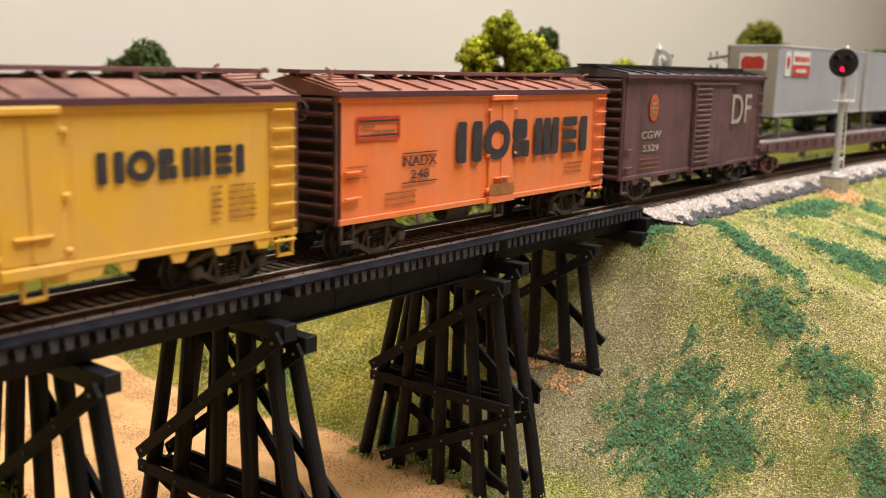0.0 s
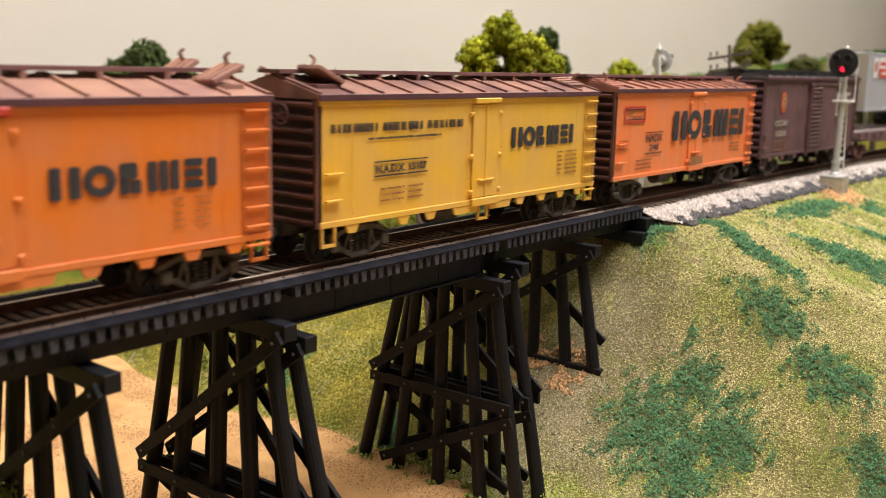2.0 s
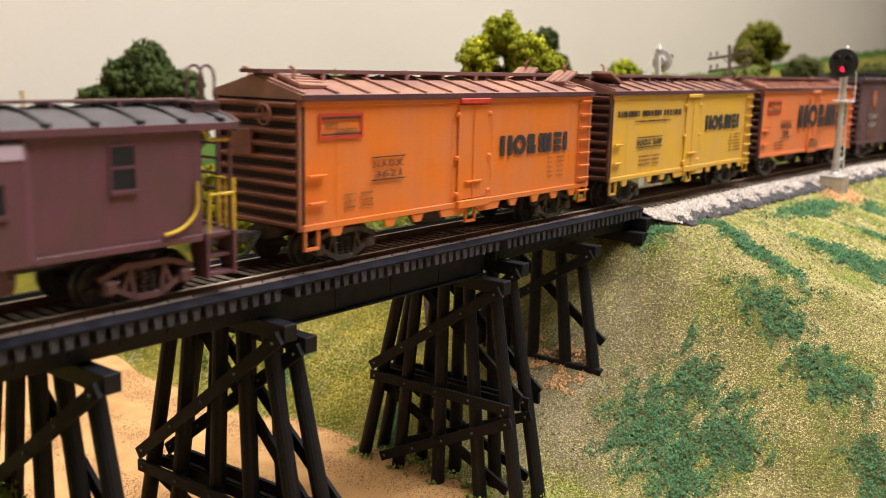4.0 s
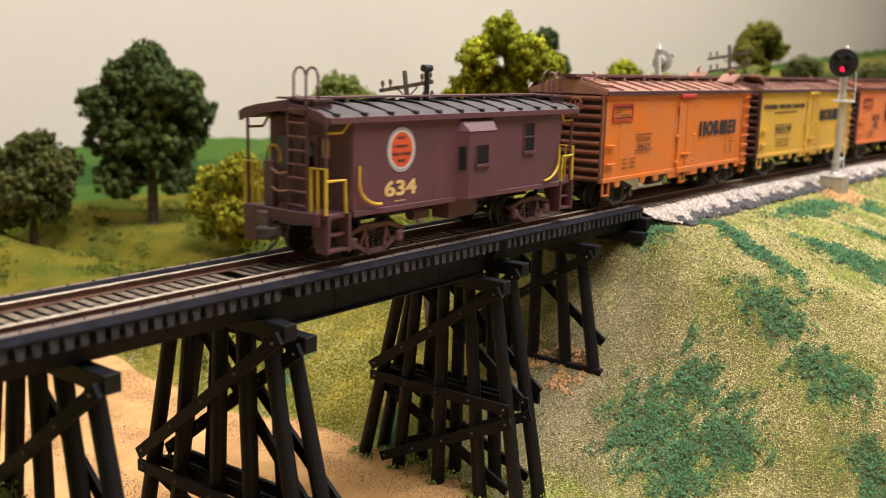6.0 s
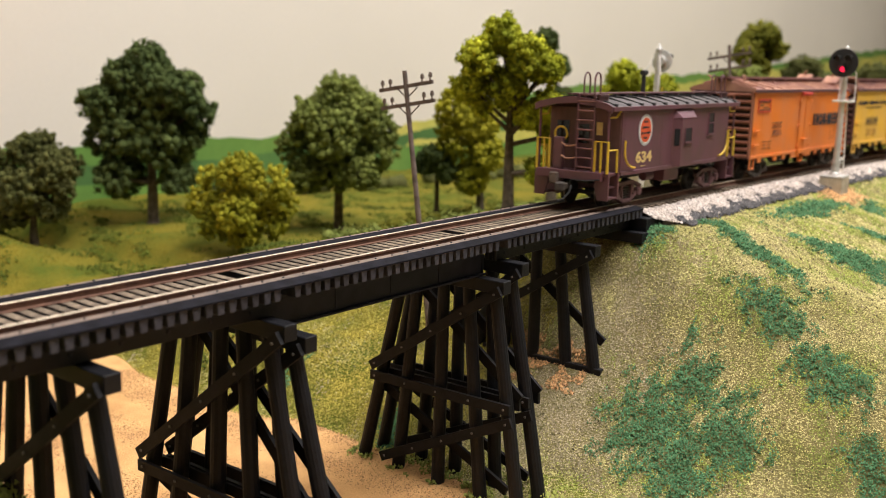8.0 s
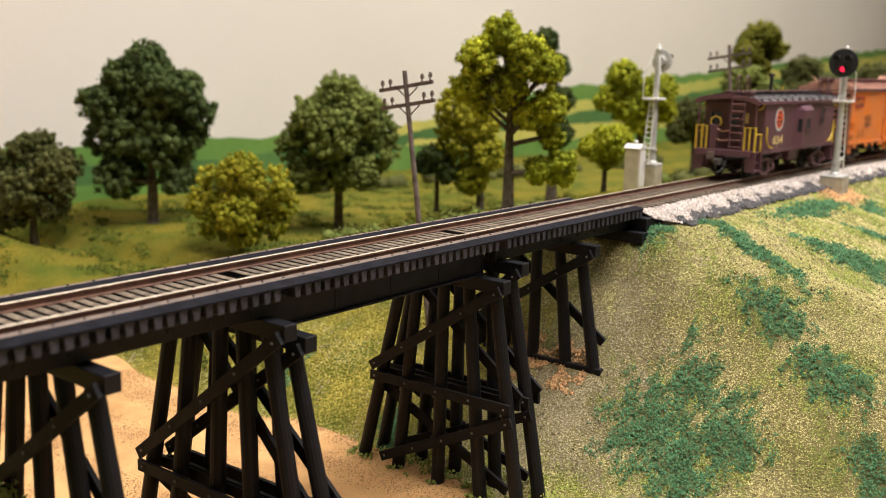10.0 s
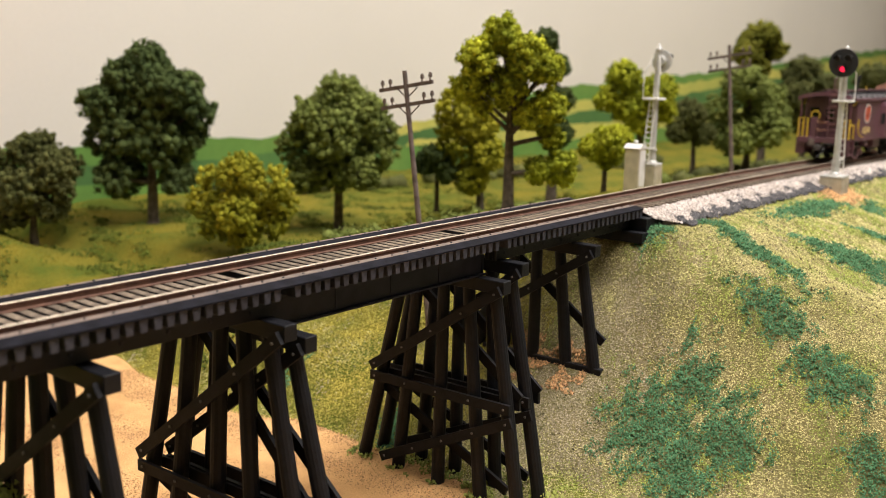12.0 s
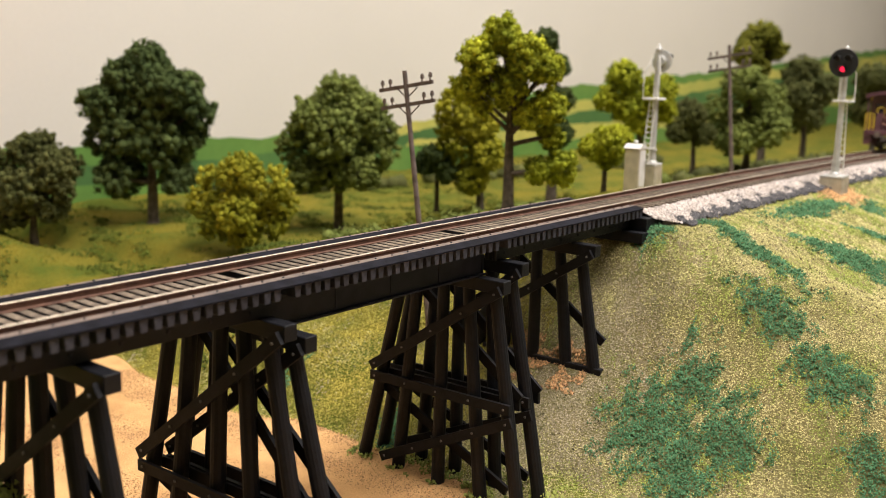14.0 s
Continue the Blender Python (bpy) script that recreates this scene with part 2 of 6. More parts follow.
def rod(bm, p, q, r, n=8, r2=None, cap=True):
    p, q = Vector(p), Vector(q)
    d = (q - p).normalized()
    u = d.orthogonal().normalized()
    v = d.cross(u)
    r2 = r if r2 is None else r2
    lo, hi = [], []
    for i in range(n):
        a = 2 * math.pi * i / n
        o = u * math.cos(a) + v * math.sin(a)
        lo.append(bm.verts.new(p + o * r))
        hi.append(bm.verts.new(q + o * r2))
    for i in range(n):
        j = (i + 1) % n
        bm.faces.new((lo[i], lo[j], hi[j], hi[i]))
    if cap:
        bm.faces.new(lo[::-1])
        bm.faces.new(hi)
    return bm


def beam(bm, p, q, w, h, side=(1, 0, 0)):
    """Rectangular bar from p to q; w along side, h across it."""
    p, q = Vector(p), Vector(q)
    d = (q - p).normalized()
    s = Vector(side)
    s = (s - d * s.dot(d)).normalized()
    t = d.cross(s)
    vs = [bm.verts.new(e + s * a * w / 2 + t * b * h / 2) for e in (p, q) for a, b in ((-1, -1), (1, -1), (1, 1), (-1, 1))]
    for f in ((3, 2, 1, 0), (4, 5, 6, 7), (0, 1, 5, 4), (1, 2, 6, 5), (2, 3, 7, 6), (3, 0, 4, 7)):
        bm.faces.new([vs[i] for i in f])
    return bm


def chain(bm, pts, r, n=6):
    pts = [Vector(p) for p in pts]
    closed = (pts[0] - pts[-1]).length < 1e-6
    if closed:
        pts = pts[:-1]
    rings, m = [], len(pts)
    ref = None
    for i, p in enumerate(pts):
        a = pts[i - 1] if i or closed else p
        b = pts[(i + 1) % m] if i < m - 1 or closed else p
        d = (b - a).normalized()
        if ref is None:
            ref = d.orthogonal().normalized()
        u = (ref - d * ref.dot(d)).normalized()
        v = d.cross(u)
        ref = u
        rings.append([bm.verts.new(p + (u * math.cos(2 * math.pi * k / n) + v * math.sin(2 * math.pi * k / n)) * r) for k in range(n)])
    pairs = list(zip(rings, rings[1:])) + ([(rings[-1], rings[0])] if closed else [])
    for a, b in pairs:
        for k in range(n):
            j = (k + 1) % n
            bm.faces.new((a[k], a[j], b[j], b[k]))
    if not closed:
        bm.faces.new(rings[0][::-1])
        bm.faces.new(rings[-1])
    return bm


def lathe(bm, profile, n, axis="y"):
    """Turn (radius, along) pairs about an axis."""
    rings = []
    for r, t in profile:
        ring = []
        for i in range(n):
            a = 2 * math.pi * i / n
            c, s = r * math.cos(a), r * math.sin(a)
            ring.append(bm.verts.new({"y": (c, t, s), "z": (c, s, t), "x": (t, c, s)}[axis]))
        rings.append(ring)
    for a, b in zip(rings, rings[1:]):
        for i in range(n):
            j = (i + 1) % n
            bm.faces.new((a[i], a[j], b[j], b[i]))
    bm.faces.new(rings[0][::-1])
    bm.faces.new(rings[-1])
    return bm


def to_mesh(name, bm, material):
    bmesh.ops.recalc_face_normals(bm, faces=bm.faces)
    me = bpy.data.meshes.new(name)
    bmesh.ops.scale(bm, vec=(MM, MM, MM), verts=bm.verts)
    bm.to_mesh(me)
    bm.free()
    me.materials.append(material)
    return me


def part(name, bm, material, parent=None, label="", at=None):
    ob = new(name, to_mesh(name, bm, material))
    if at is not None:
        ob.location = Vector(at) * MM
    if parent is not None:
        ob.parent = parent
    if label:
        tagged(ob, label)
    return ob


def share(ob, at, parent=None, name=None):
    """Another object on the same mesh, at a place in millimetres."""
    o = new(name or ob.name.split(".")[0], ob.data)
    o.location = Vector(at) * MM
    o.parent = parent or ob.parent
    return o


def thing(name, label, category, at=(0, 0, 0), group="", kind=""):
    e = new(name)
    e.location = Vector(at) * MM
    e.empty_display_size = 0.01
    return tagged(e, label, category, group, kind)


def B():
    return bmesh.new()


def text_mesh(name, body, x, z, w, h, y, material, parent, depth=0.12, bold=0.0):
    """Letters on a car side that faces -y, filling the box from (x, z) of size w by h."""
    cu = bpy.data.curves.new(name, "FONT")
    cu.body, cu.extrude, cu.offset = body, 0.02, bold
    tmp = bpy.data.objects.new(name, cu)
    scene.collection.objects.link(tmp)
    bpy.context.view_layer.update()
    me = bpy.data.meshes.new_from_object(tmp.evaluated_get(bpy.context.evaluated_depsgraph_get()))
    bpy.data.objects.remove(tmp)
    co = np.empty(len(me.vertices) * 3)
    me.vertices.foreach_get("co", co)
    co = co.reshape(-1, 3)
    lo, hi = co.min(0), co.max(0)
    out = np.empty_like(co)
    out[:, 0] = x + (co[:, 0] - lo[0]) / (hi[0] - lo[0]) * w
    out[:, 2] = z + (co[:, 1] - lo[1]) / (hi[1] - lo[1]) * h
    out[:, 1] = y - depth * (co[:, 2] - lo[2]) / max(1e-9, hi[2] - lo[2])
    me.vertices.foreach_set("co", (out * MM).ravel())
    me.materials.clear()
    me.materials.append(material)
    ob = new(name, me)
    ob.parent = parent
    return ob


# ---- the track's line: straight over the bridge, then a gentle curve ----
BEND, CURVE = 400.0, 2.0e-4


def track(x, y=0.0, z=0.0):
    d = max(0.0, x - BEND)
    a = CURVE * d
    return (x + y * math.sin(a), -CURVE * d * d / 2 + y * math.cos(a), z)


def track_yaw(x):
    return -math.degrees(CURVE * max(0.0, x - BEND))


def smooth(e0, e1, x):
    t = np.clip((x - e0) / (e1 - e0), 0, 1)
    return t * t * (3 - 2 * t)


BANK_X = np.array([-3000, 243, 256, 270, 302, 332, 342, 350, 372, 3000.0])
BANK_Z = np.array([-93.5, -93.5, -90, -80, -58, -29, -15, -9.2, -8.6, -8.6])


def height(x, y):
    """Ground height in millimetres."""
    x, y = np.asarray(x, float), np.asarray(y, float)
    yc = y + CURVE * np.maximum(0, x - BEND) ** 2 / 2
    h = np.interp(x, BANK_X, BANK_Z)
    mellow = sum(np.interp(x + d, BANK_X, BANK_Z) for d in (-21, -14, -7, 0, 7, 14, 21)) / 7
    h = h + (mellow - h) * smooth(-24, -44, yc)
    near = smooth(0, 1, np.clip((x - 240) / 60, 0, 1))
    h = h - near * 0.30 * (np.sqrt((yc + 38) ** 2 + 80) - yc - 38) / 2 - near * 0.10 * np.maximum(0, -yc - 90)
    fall = np.interp(yc, [30, 96, 190, 250, 300, 500], [0, 14.5, 40, 50, 51, 51])
    h = h - smooth(270, 354, x) * fall
    h = h - smooth(430, 530, x) * 0.42 * np.clip(-yc - 29.5, 0, 9)
    h = h + smooth(270, 430, y) * (1 - smooth(250, 330, x)) * 34
    und = 1.6 * np.sin(x / 23 + 1.3) * np.sin(y / 19 + 0.4) + 0.9 * np.sin(x / 9.1 + y / 13.0)
    flat = smooth(22, 50, np.abs(yc)) * smooth(249, 275, x) + smooth(60, 160, y)
    return h + und * np.clip(flat, 0, 1)


def grid_mesh(name, xs, ys, zf, material, parent=None):
    gx, gy = np.meshgrid(xs, ys, indexing="ij")
    gz = zf(gx, gy)
    nx, ny = gx.shape
    idx = np.arange(nx * ny).reshape(nx, ny)
    q = np.stack([idx[:-1, :-1], idx[1:, :-1], idx[1:, 1:], idx[:-1, 1:]], -1).reshape(-1, 4)
    me = bpy.data.meshes.new(name)
    me.from_pydata((np.stack([gx, gy, gz], -1).reshape(-1, 3) * MM).tolist(), [], q.tolist())
    me.materials.append(material)
    me.polygons.foreach_set("use_smooth", [True] * len(me.polygons))
    ob = new(name, me)
    if parent:
        ob.parent = parent
    return ob


RNG = np.random.default_rng(7)


def grains(name, pts, size, material, label, category, lift=0.3, flat=1.0, parent=None):
    """Many small four- to six-sided crumbs as one mesh."""
    n = len(pts)
    base = np.array([(1, 0, -.5), (-.5, .87, -.5), (-.5, -.87, -.5), (0.1, 0.1, .9)])
    tri = np.array([(0, 1, 3), (1, 2, 3), (2, 0, 3)])
    v = base[None] * (1 + 0.5 * (RNG.random((n, 4, 3)) - 0.5))
    a = RNG.random(n) * 2 * np.pi
    c, s = np.cos(a)[:, None], np.sin(a)[:, None]
    t = RNG.random(n) * np.pi * 0.35
    ct, st = np.cos(t)[:, None], np.sin(t)[:, None]
    x, y, z = v[..., 0], v[..., 1], v[..., 2]
    y, z = y * ct - z * st, y * st + z * ct
    x, y = x * c - y * s, x * s + y * c
    sz = (size * (0.6 + 0.8 * RNG.random(n)))[:, None]
    out = np.stack([x * sz, y * sz, z * sz * flat + lift * sz], -1) + np.asarray(pts)[:, None, :]
    me = bpy.data.meshes.new(name)
    me.vertices.add(n * 4)
    me.vertices.foreach_set("co", (out * MM).ravel())
    f = (tri[None] + 4 * np.arange(n)[:, None, None]).reshape(-1, 3)
    me.loops.add(f.size)
    me.loops.foreach_set("vertex_index", f.ravel().astype(np.int32))
    me.polygons.add(len(f))
    me.polygons.foreach_set("loop_start", np.arange(0, f.size, 3, dtype=np.int32))
    me.update(calc_edges=True)
    me.validate()
    me.materials.append(material)
    ob = new(name, me)
    if parent is not None:
        ob.parent = parent
    return tagged(ob, label, category, kind="stuff")


def blotch(x, y, s, seed):
    """Smooth noise in -1..1 from a few turned waves."""
    r = np.random.default_rng(seed)
    v = np.zeros_like(x)
    for k in range(7):
        a = r.random() * 2 * np.pi
        f = (0.6 + 1.5 * r.random()) / s
        v = v + np.sin((x * np.cos(a) + y * np.sin(a)) * f * 2 * np.pi + r.random() * 6.28)
    return v / 3.2


# ---- room: backdrop wall, other walls, floor, ceiling ----
WALL_Y = 500


def setting(name, bm, material, label, category):
    return tagged(part(name, bm, material), label, category, kind="structure")


setting("wall_north", box(B(), -2600, 4200, WALL_Y, WALL_Y + 60, -1250, 1210), M["wall"], "smooth cream painted backdrop wall behind the layout", "wall")
setting("wall_south", box(B(), -2600, 4200, -2460, -2400, -1250, 1210), M["room"], "plain cream wall across the room", "wall")
setting("wall_west", box(B(), -2660, -2600, -2400, WALL_Y, -1250, 1210), M["room"], "plain cream side wall of the room", "wall")
setting("wall_east", box(B(), 4200, 4260, -2400, WALL_Y, -1250, 1210), M["room"], "plain cream far wall of the room", "wall")
setting("floor", box(B(), -2600, 4200, -2400, WALL_Y, -1260, -1250.5), M["room"], "plain room floor below the layout", "floor")
# Unseen fixtures added to go with the assumed lamps; their sheets don't glow.
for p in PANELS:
    fix = thing("ceiling_light", "flat white panel added round an assumed, unseen ceiling lamp", "ceiling light", (p[0] * 1000, p[1] * 1000, 1150), "ceiling lights")
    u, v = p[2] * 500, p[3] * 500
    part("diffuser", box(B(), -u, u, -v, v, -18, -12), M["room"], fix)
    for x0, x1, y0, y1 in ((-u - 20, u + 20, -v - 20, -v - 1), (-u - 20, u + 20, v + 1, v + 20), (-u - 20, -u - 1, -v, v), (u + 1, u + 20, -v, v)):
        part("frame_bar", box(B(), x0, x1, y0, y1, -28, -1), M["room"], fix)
setting("ceiling", box(B(), -2600, 4200, -2400, WALL_Y, 1150, 1209), M["room"], "plain painted room ceiling", "ceiling")


def hills(name, pts, bottom, material, label, layer):
    """A painted band on the backdrop: its upper edge runs through pts (x, z)."""
    xs = np.arange(pts[0][0], pts[-1][0], 12.0)
    top = np.interp(xs, [p[0] for p in pts], [p[1] for p in pts])
    top = top + 2.5 * blotch(xs, xs * 0, 130, 3 + layer) + 1.2 * blotch(xs, xs * 0, 35, 9 + layer)
    bm = B()
    y = WALL_Y - 1.2 * layer
    lo = [bm.verts.new((x, y, bottom)) for x in xs]
    hi = [bm.verts.new((x, y, z)) for x, z in zip(xs, top)]
    for i in range(len(xs) - 1):
        bm.faces.new((lo[i], lo[i + 1], hi[i + 1], hi[i]))
    ob = part(name, bm, material)
    return tagged(ob, label, "backdrop", kind="structure")


hills("backdrop_hill_back", [(-200, -18), (413, -14), (566, -16), (800, -18), (1000, 14), (1150, 30), (1600, 52), (2100, 84), (2700, 122), (3600, 160)], -120, M["hill_green"], "painted green hills along the backdrop wall", 1)
hills("backdrop_field_yellow", [(760, -22), (812, -8), (900, -4), (1160, 10), (1500, 34), (2000, 66), (2650, 102), (3600, 130)], -120, M["hill_yellow"], "painted yellow fields on the backdrop hills", 2)
hills("backdrop_hill_front", [(-200, -30), (600, -32), (812, -20), (1000, -12), (1165, -8), (1300, 4), (1700, 30), (2300, 62), (3600, 100)], -120, M["hill_dark"], "painted darker green slope on the backdrop", 3)
hills("backdrop_field_low", [(780, -40), (813, -28), (1100, -24), (1400, -22), (2000, -10), (3600, 40)], -120, M["hill_yellow"], "painted low yellow field on the backdrop", 4)
hills("backdrop_meadow", [(-200, -45), (600, -46), (813, -38), (1140, -40), (1700, -34), (2400, -16), (3600, 10)], -120, M["hill_green"], "painted meadow at the foot of the backdrop", 5)

# ---- ground ----
ground = grid_mesh("ground", np.concatenate([np.arange(-1200, 100, 40), np.arange(100, 700, 4.0), np.arange(700, 1300, 12), np.arange(1300, 3400, 60)]),
                   np.concatenate([np.arange(-420, -200, 12), np.arange(-200, 240, 4.0), np.arange(240, 510, 8)]), height, M["soil"])
ground.data.materials.append(M["bank_soil"])
for f in ground.data.polygons:
    c = f.center
    f.material_index = 1 if c.x > 0.262 and c.y < 0.024 else 0
tagged(ground, "uneven turf-covered plaster ground of the model landscape", "ground", kind="structure")


def road_z(x, y):
    return np.full_like(x, -90.5) + smooth(270, 430, y) * 34.5 + 0.5 * np.sin(y / 31) + 0.35 * np.sin(x / 3.3 + np.sin(y / 40) * 0.7)


EDGE = lambda y: 251.5 - 3.0 * smooth(60, 160, y) + 3.5 * np.sin(y / 27.0) + 2.5 * np.sin(y / 11.0 + 1)
road = grid_mesh("road", np.linspace(0, 1, 180), np.arange(-330, 480, 3.0),
                 lambda u, y: road_z(u, y), M["sand"])
co = np.empty(len(road.data.vertices) * 3)
road.data.vertices.foreach_get("co", co)
co = co.reshape(-1, 3) / MM
co[:, 0] = 60 + co[:, 0] * (EDGE(co[:, 1]) - 60)
co[:, 2] = road_z(co[:, 0], co[:, 1]) - 2.5 * smooth(-3, 1.0, co[:, 0] - EDGE(co[:, 1]))
road.data.vertices.foreach_set("co", (co * MM).ravel())
tagged(road, "sandy orange dirt road with faint wheel ruts under the bridge", "road", kind="structure")

# ---- track and bridge ----
X_END = 349.0


def sweep(name, profile, xs, material, parent=None, y0=0.0, label=""):
    """Push a closed (y, z) outline along the track."""
    bm = B()
    rings = [[bm.verts.new(track(x, y0 + y, z)) for y, z in profile] for x in xs]
    n = len(profile)
    for a, b in zip(rings, rings[1:]):
        for i in range(n):
            j = (i + 1) % n
            bm.faces.new((a[i], a[j], b[j], b[i]))
    bm.faces.new(rings[0][::-1])
    bm.faces.new(rings[-1])
    return part(name, bm, material, parent, label)


RUN = list(range(-400, 400, 40)) + list(range(400, 1700, 20))
RAIL = [(-0.45, -0.12), (0.45, -0.12), (0.45, -0.55), (0.16, -0.7), (0.16, -1.7), (1.0, -1.9), (1.0, -2.1), (-1.0, -2.1), (-1.0, -1.9), (-0.16, -1.7), (-0.16, -0.7), (-0.45, -0.55)]
HEAD = [(-0.42, -0.12), (-0.34, 0.0), (0.34, 0.0), (0.42, -0.12)]
for y in (-8.7, 8.7):
    r = tagged(sweep("rail", RAIL, RUN, M["rail"], y0=y), "rusty brown steel rail with a polished head", "rail", "running rails")
    sweep("railhead", HEAD, RUN, M["railtop"], r, y0=y, label="bright polished running surface")
NEAR_GUARD = ((11.6, -2.1), (11.6, -0.75), (14.3, -0.75), (18.0, -1.6), (18.0, -2.1))
FAR_GUARD = ((11.6, -2.1), (11.6, -1.8), (16.5, -0.75), (18.0, -0.75), (18.0, -2.1))
for y, lab in ((-14.6, "near"), (14.6, "far")):
    s = 1 if y > 0 else -1
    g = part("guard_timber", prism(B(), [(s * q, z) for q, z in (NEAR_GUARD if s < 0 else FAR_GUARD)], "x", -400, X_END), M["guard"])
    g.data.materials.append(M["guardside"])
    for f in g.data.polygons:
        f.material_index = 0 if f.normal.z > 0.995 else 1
    tagged(g, "weathered guard timber bolted along the bridge ties", "timber", "guard timbers")
    bolt = None
    for i in range(60):
        at = (70 + i * 6.92, -13.0 if s < 0 else 17.2, -0.75)
        if at[0] > X_END - 2:
            break
        if bolt is None:
            bolt = part("bolt", lathe(B(), [(0.34, 0), (0.34, 0.18), (0.2, 0.3)], 6, "z"), M["black"], g, at=at)
        else:
            share(bolt, at)

deck = thing("bridge_deck", "row of black bridge ties across the trestle", "bridge deck")
TIE_STEP = 3.463
first = None
x = 60.4
while x < X_END - 1:
    if not (155.4 < x < 158.6 or 250.4 < x < 253.6):
        if first is None:
            bm = box(B(), -1.14, 1.14, -17.7, 17.7, -5.15, -2.1, 0.12)
            for v in bm.verts:
                if v.co.z < -4.0:
                    v.co.x *= 0.78
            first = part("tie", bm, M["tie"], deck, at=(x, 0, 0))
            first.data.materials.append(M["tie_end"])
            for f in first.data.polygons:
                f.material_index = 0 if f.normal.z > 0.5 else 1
        else:
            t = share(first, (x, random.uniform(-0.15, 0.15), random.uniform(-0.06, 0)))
            t.rotation_euler = (0, 0, random.uniform(-0.008, 0.008))
    x += TIE_STEP
bm = B()
for i in range(1, 100):
    xx = 60.4 - i * TIE_STEP
    box(bm, xx - 1.12, xx + 1.12, -17.7, 17.7, -5.4, -2.1)
tagged(part("ties_behind", bm, M["timber"], deck), kind="stuff")
bed = thing("track_ties", "row of brown weathered ties half buried in ballast", "railway ties")
first = None
for i in range(150):
    x = X_END + 4 + i * 5.4
    if first is None:
        first = part("tie", box(B(), -1.3, 1.3, -15.2, 15.2, -4.6, -2.1, 0.12), M["tie"], bed, at=track(x))
        t = first
    else:
        t = share(first, track(x, random.uniform(-0.3, 0.3)))
    t.rotation_euler = (0, 0, math.radians(track_yaw(x)) + random.uniform(-0.01, 0.01))


def girder(x0, x1, y, top, bottom, label):
    """Plate girder with flanges, stiffeners and rivets."""
    g = thing("bridge_girder", label, "girder", group="bridge girders")
    part("web", box(B(), x0, x1, y - 0.5, y + 0.5, bottom + 0.6, top - 0.6), M["girder"], g)
    part("flange", box(B(), x0, x1, y - 1.7, y + 1.7, bottom, bottom + 0.6, 0.1), M["girder"], g)
    part("flange", box(B(), x0, x1, y - 1.7, y + 1.7, top - 0.6, top, 0.1), M["girder"], g)
    s = -1 if y < 0 else 1
    st = None
    n = max(2, int((x1 - x0) / 22))
    for i in range(n + 1):
        xx = x0 + 0.6 + (x1 - x0 - 1.2) * i / n
        ys = sorted((y + s * 0.5, y + s * 0.7))
        if st is None:
            st = part("stiffener", box(B(), -0.45, 0.45, ys[0], ys[1], bottom + 0.6, top - 0.6), M["girder"], g, at=(xx, 0, 0))
        else:
            share(st, (xx, 0, 0))
    bm = B()
    for i in range(int((x1 - x0) / 2.2)):
        xx = x0 + 1.5 + i * 2.2
        for zz in (bottom + 1.3, top - 1.3):
            box(bm, xx - 0.14, xx + 0.14, y + s * 0.5 - 0.12, y + s * 0.5 + 0.12, zz - 0.14, zz + 0.14)
    tagged(part("rivet_line", bm, M["girder"], g), kind="stuff")
    return g


for y in (-11.0, 11.0):
    girder(157.3, 248.6, y, -5.15, -14.0, "deep black plate girder between two trestle piers")


def stringer(x0, x1, y):
    s = thing("stringer", "", "")
    for k in (-1, 0, 1):
        part("ply", box(B(), x0, x1, y + k * 1.5 - 0.72, y + k * 1.5 + 0.72, -10.0, -5.15, 0.12), M["timber"], s)
    for i in range(int((x1 - x0) / 12)):
        part("bolt", rod(B(), (x0 + 5 + 12 * i, y - 2.5, -7.8), (x0 + 5 + 12 * i, y + 2.5, -7.8), 0.5, 6), M["girder"], s)
    return tagged(s, "heavy black timber stringer under the bridge ties", "timber", "stringers")


for y in (-11.0, 11.0):
    stringer(-300, 156.3, y)
    stringer(253.0, X_END, y)


